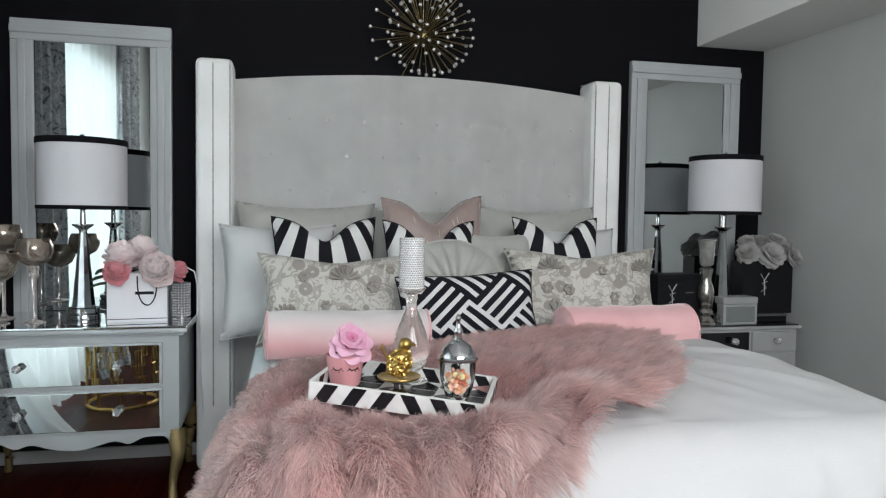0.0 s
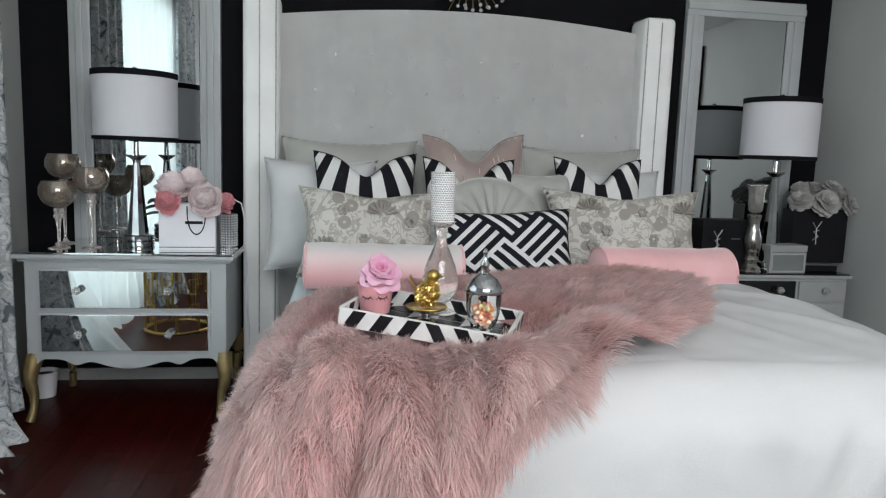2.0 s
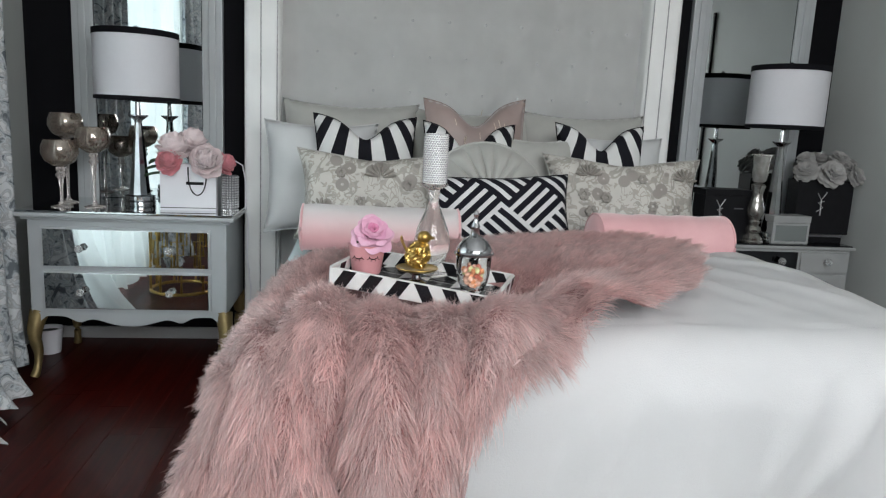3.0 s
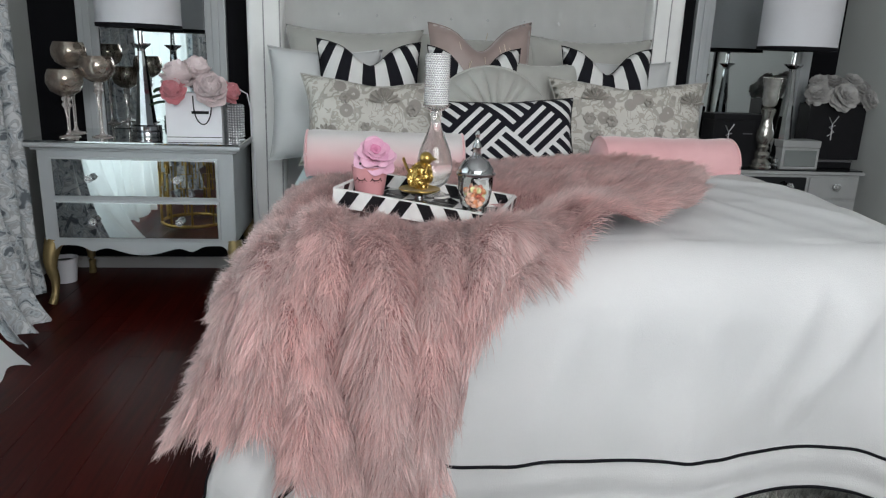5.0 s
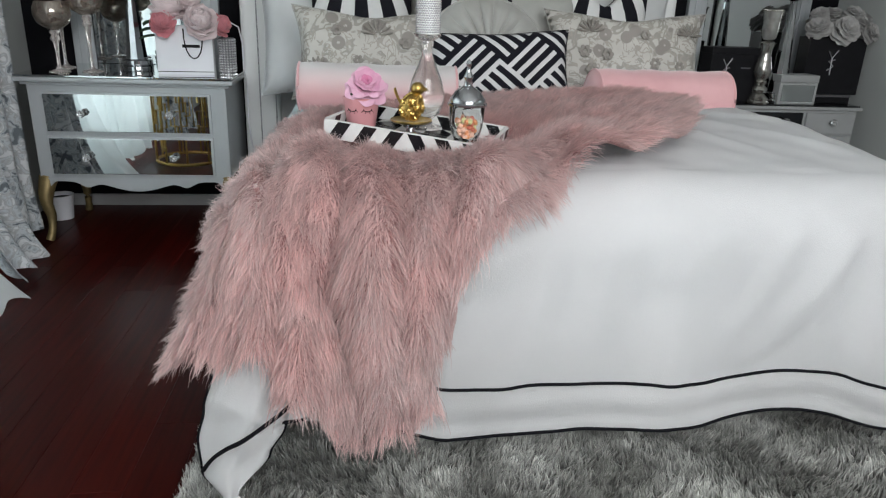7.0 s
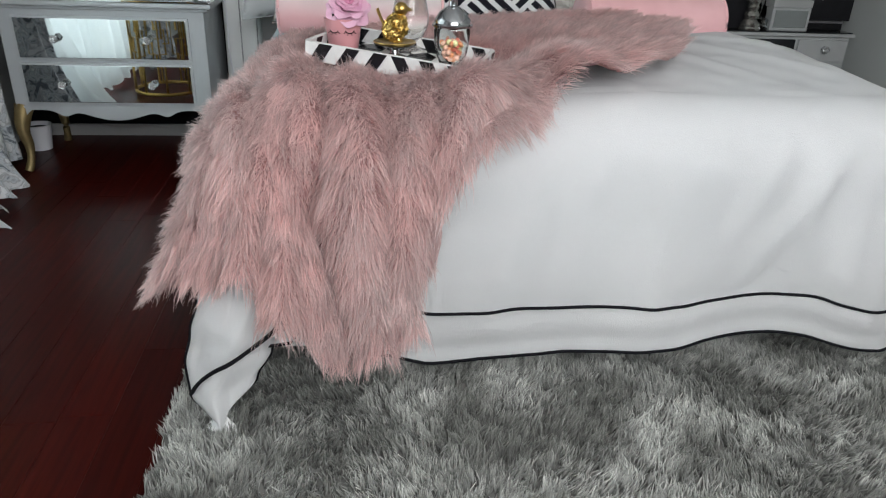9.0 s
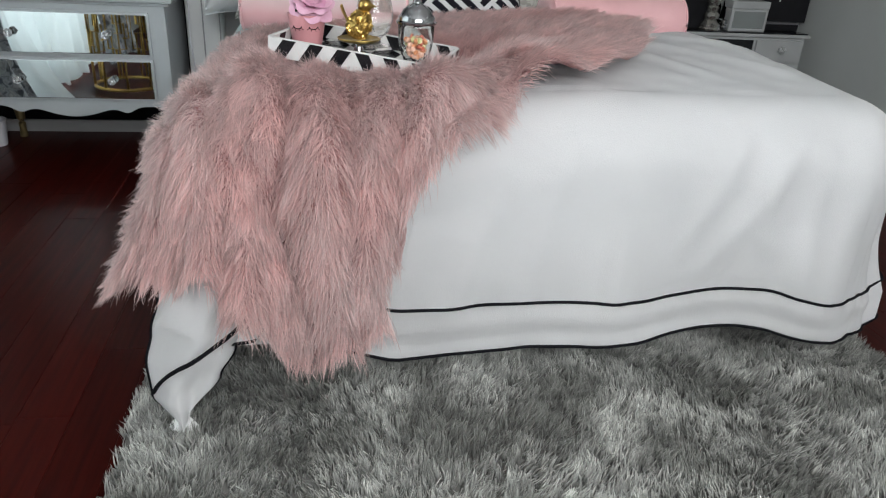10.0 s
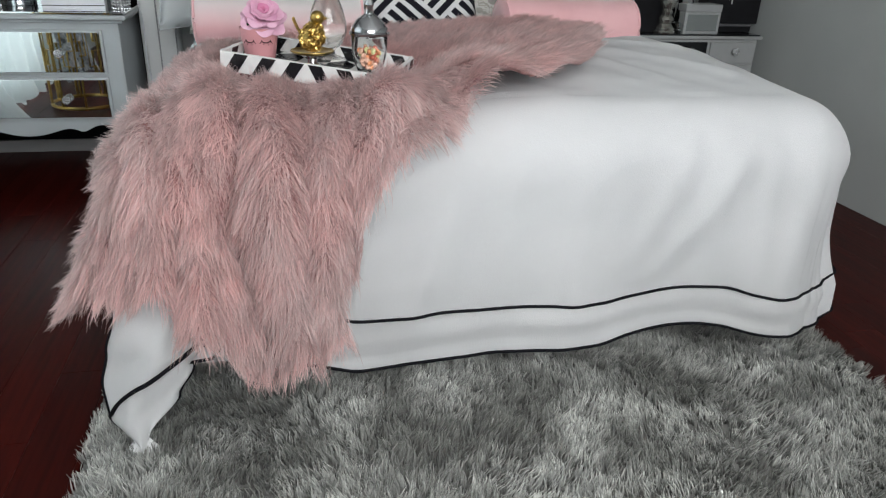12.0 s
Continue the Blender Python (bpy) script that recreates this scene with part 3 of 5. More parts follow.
embroider(_p, 0.67, 0.385, 0.15, [(-0.16, 0.275, 0.055, 0), (0.24, 0.27, 0.055, 0)], [(-0.18, 0.20, 0.028), (-0.09, 0.19, 0.026), (-0.15, 0.13, 0.028), (0.06, 0.27, 0.022), (0.10, 0.16, 0.024), (0.20, 0.15, 0.022)])
pillow("geometric_pillow", "black and white lumbar pillow of slanting stripe blocks", 0.54, 0.285, 0.13, (0.035, -1.10, 0.705), weave_material(), 16, 0, 0.03, BLACK_CLOTH, -3, 13, 0.06)


def shell_pillow():
    th = thing("shell_pillow", "round cream satin pillow with radiating pleats", "pillow", pose(-0.01, -0.93, 0.87, -14))
    bm = bmesh.new()
    segs, rings = 264, 14
    for side in (-1, 1):
        rows = []
        for i in range(rings + 1):
            f = i / rings
            row = []
            for k in range(segs):
                a = 2 * math.pi * k / segs
                pleat = (0.022 * abs(math.sin(a * 11 + 0.6 * wob(math.cos(a), math.sin(a), 1, 3))) ** 0.45 + 0.003 * wob(a * 3, f, 2, 3)) * min(1, f * 3) * (1 - f ** 6)
                y = side * (0.065 * (1 - f ** 3.2) ** 0.6 + pleat)
                row.append(bm.verts.new((0.245 * f * math.cos(a), y, 0.235 * f * math.sin(a))))
            rows.append(row)
        for i in range(rings):
            for k in range(segs):
                q = [rows[i][k], rows[i][(k + 1) % segs], rows[i + 1][(k + 1) % segs], rows[i + 1][k]]
                bm.faces.new(q if side > 0 else q[::-1])
    bmesh.ops.remove_doubles(bm, verts=bm.verts[:], dist=0.0004)
    part("cushion", bm, PILLOW_CREAM, th)
    part("edge_cord", tube([(0.246 * math.cos(a), 0, 0.236 * math.sin(a)) for a in [2 * math.pi * k / 60 for k in range(60)]], 0.005, 6, closed=True), PILLOW_CREAM, th)


shell_pillow()


def fading_velvet():
    """Pink velvet whose colour turns to white over the top of the roll."""
    m = material("fading_pink_velvet", (0.72, 0.41, 0.425), 0.7, scale=9, second=(0.66, 0.36, 0.375), bump=0.12, bump_scale=250, sheen=0.5)
    n, l = m.node_tree.nodes, m.node_tree.links
    b = n["Principled BSDF"]
    tc, sp, nz, add, ramp, mix = (n.new("ShaderNode" + k) for k in ("TexCoord", "SeparateXYZ", "TexNoise", "Math", "ValToRGB", "MixRGB"))
    l.new(tc.outputs["Object"], sp.inputs[0])
    l.new(tc.outputs["Object"], nz.inputs["Vector"])
    nz.inputs["Scale"].default_value = 6
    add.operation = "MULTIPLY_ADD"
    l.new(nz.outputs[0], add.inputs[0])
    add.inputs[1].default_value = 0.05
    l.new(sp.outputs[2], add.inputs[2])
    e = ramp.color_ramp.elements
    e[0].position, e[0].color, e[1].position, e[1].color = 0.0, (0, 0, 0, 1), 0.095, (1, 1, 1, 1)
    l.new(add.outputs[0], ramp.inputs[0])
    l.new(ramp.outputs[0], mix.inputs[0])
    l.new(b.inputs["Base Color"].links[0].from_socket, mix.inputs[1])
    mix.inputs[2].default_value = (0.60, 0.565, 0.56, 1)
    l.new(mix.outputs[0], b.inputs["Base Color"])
    return m


def bolster(label, length, r, at, turn, mat):
    th = thing("bolster", label, "bolster pillow", pose(*at, 0, 0, turn), "pink velvet bolsters")
    bm = bmesh.new()
    prof = [(0.0, -length / 2 + 0.004), (r * 0.5, -length / 2), (r * 0.85, -length / 2 + 0.004), (r * 0.97, -length / 2 + 0.012)]
    prof += [(r * (1 + 0.02 * math.sin(k * 1.7)), -length / 2 + 0.03 + (length - 0.06) * k / 12) for k in range(13)]
    prof += [(q, -z) for q, z in prof[:4][::-1]]
    lathe(prof, 40, bm=bm)
    bm.transform(Matrix.Rotation(radians(90), 4, "Y"))
    for v in bm.verts:
        v.co.z = max(v.co.z, -r * 0.92) + 0.004 * wob(v.co.x, v.co.y, v.co.z, 9)
    part("roll", bm, mat, th)
    for s in (-1, 1):
        ring = [(s * (length / 2 - 0.012), r * 0.985 * math.cos(a), max(r * 0.985 * math.sin(a), -r * 0.92)) for a in [2 * math.pi * k / 40 for k in range(40)]]
        part("end_piping", tube(ring, 0.0045, 6, closed=True), PINK_VELVET, th)


bolster("pale pink velvet bolster with piped ends", 0.525, 0.100, (0.592, -1.22, 0.772), 3, PINK_VELVET)
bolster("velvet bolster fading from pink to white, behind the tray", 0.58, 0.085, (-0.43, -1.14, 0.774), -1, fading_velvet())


# ---- fur ----
def fur_material(name, root, tip, alt, rough=0.55, patches=2.5, glint=0.0, vary=0.14):
    m = bpy.data.materials.new(name)
    m.use_nodes = True
    n, l = m.node_tree.nodes, m.node_tree.links
    b = n["Principled BSDF"]
    b.inputs["Roughness"].default_value, b.inputs["Sheen Weight"].default_value = rough, 0.25
    b.inputs["Specular IOR Level"].default_value = 0.35
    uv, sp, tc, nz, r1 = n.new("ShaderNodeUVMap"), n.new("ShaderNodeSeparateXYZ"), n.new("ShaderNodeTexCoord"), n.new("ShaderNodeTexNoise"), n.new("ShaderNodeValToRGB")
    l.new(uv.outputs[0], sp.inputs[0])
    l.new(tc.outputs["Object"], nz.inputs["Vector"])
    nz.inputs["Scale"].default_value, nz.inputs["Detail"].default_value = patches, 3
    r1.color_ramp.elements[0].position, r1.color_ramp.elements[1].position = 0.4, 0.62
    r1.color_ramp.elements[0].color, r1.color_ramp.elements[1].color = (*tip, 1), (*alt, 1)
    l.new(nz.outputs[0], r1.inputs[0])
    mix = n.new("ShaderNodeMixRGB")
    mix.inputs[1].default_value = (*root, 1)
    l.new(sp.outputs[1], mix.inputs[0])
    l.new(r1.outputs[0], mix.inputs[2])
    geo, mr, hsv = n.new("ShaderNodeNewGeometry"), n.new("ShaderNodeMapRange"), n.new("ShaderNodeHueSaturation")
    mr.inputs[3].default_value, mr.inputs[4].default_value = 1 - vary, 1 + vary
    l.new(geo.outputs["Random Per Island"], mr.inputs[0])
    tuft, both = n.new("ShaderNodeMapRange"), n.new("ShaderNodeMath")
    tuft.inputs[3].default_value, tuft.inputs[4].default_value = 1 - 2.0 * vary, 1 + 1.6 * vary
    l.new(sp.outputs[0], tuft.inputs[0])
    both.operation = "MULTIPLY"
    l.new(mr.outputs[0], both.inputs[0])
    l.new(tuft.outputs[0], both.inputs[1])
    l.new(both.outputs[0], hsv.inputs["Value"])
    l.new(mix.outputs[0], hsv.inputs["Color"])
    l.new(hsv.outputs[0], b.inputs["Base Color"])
    soft, mixer = n.new("ShaderNodeBsdfTranslucent"), n.new("ShaderNodeMixShader")
    mixer.inputs[0].default_value = 0.48
    l.new(hsv.outputs[0], soft.inputs["Color"])
    l.new(b.outputs[0], mixer.inputs[1])
    l.new(soft.outputs[0], mixer.inputs[2])
    l.new(mixer.outputs[0], n["Material Output"].inputs[0])
    if glint:
        g = n.new("ShaderNodeMath")
        g.operation = "GREATER_THAN"
        g.inputs[1].default_value = 1 - glint
        l.new(geo.outputs["Random Per Island"], g.inputs[0])
        l.new(g.outputs[0], b.inputs["Metallic"])
    return m


def strands(name, base, normal, flow, length, width, clump, parent, mat, label, rng, droop=0.5, up=1.0, levels=4, tone=None, wave=None, face=1.0):
    """Many tapered hairs as one mesh: base, normal, flow are N x 3; clump is the hair's tuft tip offset, N x 3; tone is a shade for each tuft."""
    N, L = len(base), levels
    t = np.linspace(0, 1, L)[None, :, None]
    lean = normal[:, None, :] * up * (1 - 0.55 * t) + flow[:, None, :] * (0.35 + droop * t) + clump[:, None, :] * t
    if wave is not None:
        lean = lean + wave[0][:, None, :] * np.sin(wave[1][:, None, None] + 4.5 * t) * (0.3 + 0.7 * t)
    lean /= np.linalg.norm(lean, axis=2, keepdims=True)
    pts = base[:, None, :] + np.cumsum(np.concatenate([np.zeros((N, 1, 3)), lean[:, :-1]], axis=1), axis=1) * (length / (L - 1))[:, None, None]
    side = np.cross(lean[:, 1], normal + rng.normal(size=(N, 3)) * face)
    side /= np.linalg.norm(side, axis=1, keepdims=True) + 1e-9
    taper = np.interp(np.linspace(0, 1, L), (0, 0.33, 0.67, 1), (0.9, 1.0, 0.75, 0.2))[None, :, None]
    off = side[:, None, :] * width[:, None, None] * 0.5 * taper
    verts = np.stack([pts - off, pts + off], axis=2).reshape(-1, 3)
    q = np.arange(L - 1)
    face_ = np.stack([2 * q, 2 * q + 1, 2 * q + 3, 2 * q + 2], axis=1)
    faces = (face_[None] + (np.arange(N) * 2 * L)[:, None, None]).reshape(-1, 4)
    me = bpy.data.meshes.new(name)
    me.vertices.add(len(verts))
    me.vertices.foreach_set("co", verts.astype(np.float32).ravel())
    me.loops.add(faces.size)
    me.loops.foreach_set("vertex_index", faces.astype(np.int32).ravel())
    me.polygons.add(len(faces))
    me.polygons.foreach_set("loop_start", np.arange(0, faces.size, 4, dtype=np.int32))
    me.polygons.foreach_set("use_smooth", np.ones(len(faces), dtype=bool))
    me.update()
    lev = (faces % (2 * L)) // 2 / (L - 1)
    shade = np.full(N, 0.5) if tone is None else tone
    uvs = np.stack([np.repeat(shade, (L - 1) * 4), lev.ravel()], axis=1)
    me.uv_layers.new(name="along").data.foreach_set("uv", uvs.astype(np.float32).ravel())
    me.materials.append(mat)
    ob = new(name, me)
    ob.parent = parent
    tagged(ob, label, kind="stuff")
    return ob


THROW = [(0.60, -1.33), (0.60, -1.42), (0.53, -1.67), (0.41, -1.89), (0.29, -2.06), (0.14, -2.18), (0.01, -2.26), (-0.10, -2.35), (-0.20, -2.43), (-0.28, -2.49), (-0.285, -2.56), (-0.34, -2.66),
         (-0.322, -2.81), (-0.37, -2.84), (-0.48, -2.83), (-0.57, -2.79), (-0.65, -2.72), (-0.71, -2.62), (-0.80, -2.60), (-0.95, -2.57), (-1.06, -2.50), (-1.13, -2.40), (-1.15, -2.28), (-1.13, -2.00),
         (-1.08, -1.75), (-0.92, -1.55), (-0.72, -1.40), (-0.5, -1.32), (-0.2, -1.30), (0.02, -1.24), (0.20, -1.18), (0.40, -1.26), (0.54, -1.31)]


def inside(poly, u, v):
    hit = np.zeros(len(u), dtype=bool)
    for (a, b), (c, d) in zip(poly, poly[1:] + poly[:1]):
        cross = ((b > v) != (d > v)) & (u < (c - a) * (v - b) / (d - b + 1e-12) + a)
        hit ^= cross
    return hit


def smooth_step(lo, hi, x):
    k = np.clip((x - lo) / (hi - lo), 0, 1)
    return k * k * (3 - 2 * k)


def ridge_of(u, v):
    """The ribs of the throw, 0 in the grooves and 1 on the crests: lengthwise over the foot, slanting on the drawn-up part."""
    hang = (u + 0.53 + 0.022 * np.sin(v * 6.1 + u * 5) + 0.012 * np.sin(v * 15 + u * 21) + 0.02 * np.sin(u * 17) + 0.10 * (v + 2.5) * (u + 0.53)) / 0.128
    slant = ((u + 0.27) * 0.79 - (v + 2.45) * 0.73) / 1.076 / 0.17 + 0.10 * np.sin(v * 7 + u * 4)
    k = smooth_step(-0.34, -0.16, u)
    return (1 - k) * np.abs(np.sin(np.pi * hang)) ** 0.6 + k * (0.45 + 0.55 * np.abs(np.sin(np.pi * slant)) ** 0.6)


def fold(u, v):
    """The height of the soft folds of the throw; the deepest groove runs down the middle of the hanging part."""
    deep = 1 + 0.5 * np.exp(-((u + 0.53) / 0.08) ** 2)
    uneven = 0.7 + 0.3 * np.sin(v * 5.3 + u * 23) + 0.25 * np.sin(v * 11 - u * 9)
    return 0.075 * uneven * (1 - deep * (1 - ridge_of(u, v))).clip(-0.2, 1) * np.clip((-v - 1.85) / 0.4, 0.1, 1) * np.clip((u + 0.85) / 0.25, 0.1, 1)


def fur_throw():
    th = thing("fur_throw", "long-haired dusty pink faux fur throw over the bed", "throw blanket")
    nu, nv = 150, 130
    us, vs = np.linspace(-1.26, 0.72, nu), np.linspace(-2.92, -1.0, nv)
    P = np.array([[cover(float(u), float(v), 0.026 + float(fold(np.array(u), np.array(v)))) for v in vs] for u in us])
    gu, gv = us[:, None], vs[None, :]
    P[:, :, 0] -= 0.012 * smooth_step(-0.55, -0.85, gu)
    P[:, :, 1] -= 0.03 * smooth_step(-0.6, -0.8, gu) * smooth_step(-2.2, -2.4, gv)
    du, dv = np.gradient(P, axis=0), np.gradient(P, axis=1)
    Nn = np.cross(du, dv)
    Nn /= np.linalg.norm(Nn, axis=2, keepdims=True) + 1e-9
    Nn *= np.sign(np.median(Nn[nu // 2, nv - 20:, 2]))
    F = -dv / (np.linalg.norm(dv, axis=2, keepdims=True) + 1e-9)

    def at(field, u, v):
        fu, fv = (u - us[0]) / (us[-1] - us[0]) * (nu - 1), (v - vs[0]) / (vs[-1] - vs[0]) * (nv - 1)
        i, j = np.clip(fu.astype(int), 0, nu - 2), np.clip(fv.astype(int), 0, nv - 2)
        a, b = np.clip(fu - i, 0, 1)[:, None], np.clip(fv - j, 0, 1)[:, None]
        return field[i, j] * (1 - a) * (1 - b) + field[i + 1, j] * a * (1 - b) + field[i, j + 1] * (1 - a) * b + field[i + 1, j + 1] * a * b
    # backing
    bm = bmesh.new()
    U, V = np.meshgrid(us, vs, indexing="ij")
    ok = inside(THROW, U.ravel(), V.ravel()).reshape(nu, nv)
    vert = {}
    for i in range(nu - 1):
        for j in range(nv - 1):
            if ok[max(0, i - 1):i + 3, max(0, j - 1):j + 3].all():
                q = []
                for c in ((i, j), (i + 1, j), (i + 1, j + 1), (i, j + 1)):
                    if c not in vert:
                        vert[c] = bm.verts.new(P[c])
                    q.append(vert[c])
                bm.faces.new(q)
    bmesh.ops.recalc_face_normals(bm, faces=bm.faces[:])
    bmesh.ops.solidify(bm, geom=bm.faces[:], thickness=0.006)
    part("backing", bm, material("fur_backing", (0.42, 0.23, 0.225), 0.9, scale=12, spread=0.2), th)
    rng = np.random.default_rng(5)
    C = 4400
    cu, cv = rng.uniform(-1.26, 0.72, C * 2), rng.uniform(-2.92, -1.0, C * 2)
    k = inside(THROW, cu, cv)
    cu, cv = cu[k], cv[k]
    M = len(cu)
    cdir, clen, ctone, cphase, cwave = rng.normal(size=(M, 3)) * 0.15, rng.uniform(0.75, 1.2, M), rng.random(M), rng.uniform(0, 6.28, M), rng.normal(0, 0.40, M)
    N = 385000
    who = rng.integers(0, M, N)
    ru, rv = rng.normal(0, 0.018, N), rng.normal(0, 0.026, N)
    u, v = cu[who] + ru, cv[who] + rv
    even = np.arange(N) > N * 0.86
    u[even], v[even] = rng.uniform(-1.26, 0.72, even.sum()), rng.uniform(-2.92, -1.0, even.sum())
    ru[even], rv[even] = 0.0, 0.0
    k = inside(THROW, u, v)
    ca, sa = math.cos(radians(22)), math.sin(radians(22))
    tx, ty = (u + 0.332) * ca - (v + 1.785) * sa, (u + 0.332) * sa + (v + 1.785) * ca
    k &= ~((np.abs(tx) < 0.245) & (ty < 0.15) & (ty > -0.172))
    near = np.clip((np.maximum(np.abs(tx) - 0.245, np.abs(ty + 0.012) - 0.162)) / 0.10, 0.38, 1.0)
    groove = smooth_step(0.62, 0.30, ridge_of(u, v)) * smooth_step(-1.75, -1.95, v)
    k &= rng.random(N) > 0.55 * groove
    near = near * (1 - 0.35 * groove) * np.clip(1.12 - 0.30 * ((ru / 0.02) ** 2 + (rv / 0.028) ** 2), 0.5, 1.12)
    u, v, who, ru, rv, near = u[k], v[k], who[k], ru[k], rv[k], near[k]
    base, nrm, flow, right = at(P, u, v), at(Nn, u, v), at(F, u, v), at(du / (np.linalg.norm(du, axis=2, keepdims=True) + 1e-9), u, v)
    wing = smooth_step(-0.35, -0.05, u)[:, None]
    swirl = np.sin(u * 5.3 + 2.2 * np.sin(v * 4.6))[:, None] * (0.06 + 0.16 * smooth_step(-2.55, -2.2, v)[:, None]) + rng.normal(0, 0.06, (len(u), 1)) + 0.50 * wing - 0.25 * smooth_step(-0.85, -1.1, u)[:, None]
    clump = cdir[who] * np.where(even[k], 0.5, 1.0)[:, None] - right * (ru / 0.03)[:, None] * 1.1 + flow * (rv / 0.03)[:, None] * 0.7 + right * swirl
    length = rng.uniform(0.038, 0.068, len(u)) * clen[who] * near * (1 - 0.3 * smooth_step(-1.75, -1.45, v))
    width = rng.uniform(0.0009, 0.0016, len(u))
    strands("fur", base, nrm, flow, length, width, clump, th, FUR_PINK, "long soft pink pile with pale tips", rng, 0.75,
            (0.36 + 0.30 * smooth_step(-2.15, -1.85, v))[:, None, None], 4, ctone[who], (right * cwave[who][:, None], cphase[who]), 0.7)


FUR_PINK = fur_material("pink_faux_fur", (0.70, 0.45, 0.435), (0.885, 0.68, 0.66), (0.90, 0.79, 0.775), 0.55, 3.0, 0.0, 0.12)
fur_throw()


# ---- tray and what stands on it ----
TRAY = pose(-0.332, -1.785, 0.714, 1.5, 4.6, -22)
INLAY_WHITE = material("bone_inlay_white", (0.74, 0.73, 0.72), 0.3, scale=40, spread=0.08)
INLAY_BLACK = material("resin_inlay_black", (0.012, 0.012, 0.015), 0.25, scale=40, spread=0.2)
TW, TD, TH = 0.445, 0.27, 0.05
tray = thing("serving_tray", "black and white inlaid serving tray on the fur", "tray", TRAY)
part("tray_base", box((TW - 0.02, TD - 0.02, 0.01), (0, 0, 0.008), 0.002), INLAY_WHITE, tray)


def slant(x0, x1, z0, z1, lean, y, thick, axis):
    bm = bmesh.new()
    c = [(x0, z0), (x1, z0), (x1 + lean, z1), (x0 + lean, z1)]
    lo = [bm.verts.new((a, y, b)) for a, b in c]
    hi = [bm.verts.new((a, y + thick, b)) for a, b in c]
    bm.faces.new(lo)
    bm.faces.new(hi[::-1])
    for k in range(4):
        bm.faces.new((lo[k], hi[k], hi[(k + 1) % 4], lo[(k + 1) % 4]))
    bmesh.ops.recalc_face_normals(bm, faces=bm.faces[:])
    if axis == "x":
        bm.transform(Matrix.Rotation(radians(90), 4, "Z"))
    return bm


for _y in (-TD / 2, TD / 2):
    _w = part("tray_wall", box((TW, 0.012, TH), (0, _y, TH / 2), 0.002), INLAY_WHITE, tray)
    for _k in range(6):
        _x = -TW / 2 + 0.012 + _k * 0.074
        _ln = 0.028 if _k < 3 else -0.028
        for _o in (-0.0075, 0.006):
            part("inlay", slant(_x - min(_ln, 0), _x + 0.036 - min(_ln, 0), 0.002, TH - 0.002, _ln, _y + _o, 0.0015, "y"), INLAY_BLACK, _w, smooth=False)
for _x in (-TW / 2, TW / 2):
    _w = part("tray_wall", box((0.012, TD - 0.012, TH), (_x, 0, TH / 2), 0.002), INLAY_WHITE, tray)
    for _k in range(3):
        _y = -TD / 2 + 0.03 + _k * 0.08
        for _o in (-0.0075, 0.006):
            part("inlay", slant(_y, _y + 0.034, 0.002, TH - 0.002, 0.026, -_x + _o, 0.0015, "x"), INLAY_BLACK, _w, smooth=False)
for _i in range(6):
    for _j in range(3):
        _bm = bmesh.new()
        _cx, _cy = -0.188 + 0.075 * _i, -0.08 + 0.08 * _j
        _s = 1 if (_i + _j) % 2 else -1
        _pts = [(-0.036, -0.036 * _s), (0.036, -0.036 * _s), (0.036, 0.0), (0.0, 0.036 * _s), (-0.036, 0.0)][:5]
        _lo = [_bm.verts.new((_cx + a, _cy + b, 0.0132)) for a, b in _pts]
        _hi = [_bm.verts.new((_cx + a, _cy + b, 0.0146)) for a, b in _pts]
        _bm.faces.new(_hi)
        for _q in range(5):
            _bm.faces.new((_lo[_q], _lo[(_q + 1) % 5], _hi[(_q + 1) % 5], _hi[_q]))
        bmesh.ops.recalc_face_normals(_bm, faces=_bm.faces[:])
        part("floor_inlay", _bm, INLAY_BLACK, tray, smooth=False)


def on_tray(x, y, rz=0):
    p = TRAY @ Vector((x, y, 0.0148))
    return pose(p.x, p.y, p.z, 0, 0, rz)


def tray_local(wx, wy):
    p = TRAY.inverted() @ Vector((wx, wy, 0.735))
    return p.x, p.y


def rose_petals(r, rings, rng, curl=0.35):
    """Petals in whorls, each a curved shield, as separate bmeshes."""
    out = []
    for k, (count, tilt, size, lift) in enumerate(rings):
        for i in range(count):
            a = 2 * math.pi * (i + 0.5 * (k % 2)) / count + rng.uniform(-0.15, 0.15)
            s = r * size * rng.uniform(0.92, 1.08)
            tl = radians(tilt + rng.uniform(-10, 10))
            wav = rng.uniform(0, 6)

            def pt(u, v, a=a, s=s, tl=tl, lift=lift, wav=wav):
                w = math.sin(math.pi * min(1, 0.13 + v * 0.77)) ** 0.55
                x = (u - 0.5) * s * 1.25 * w
                out_ = v * s
                cup = 0.30 * s * ((u - 0.5) * 2) ** 2
                rad = 0.06 * r + out_ * math.cos(tl) - cup * 0.6 + (curl * s * v ** 4) * math.sin(tl)
                z = lift * r + out_ * math.sin(tl) - curl * s * 0.6 * v ** 5 + 0.03 * s * v * math.sin(u * 8 + wav)
                return Vector((rad * math.cos(a) - x * math.sin(a), rad * math.sin(a) + x * math.cos(a), z))
            out.append(sheet(pt, 6, 6, 0.0012))
    return out


def leaf(length, width, m, bm=None):
    mine = sheet(lambda u, v: Vector(((u - 0.5) * width * math.sin(math.pi * min(0.98, v + 0.02)) ** 0.8, v * length, 0.1 * length * math.sin(v * 2.4) + 0.12 * width * abs(u - 0.5) * 4)), 4, 8, 0.001)
    mine.transform(m)
    return join(bm, mine)


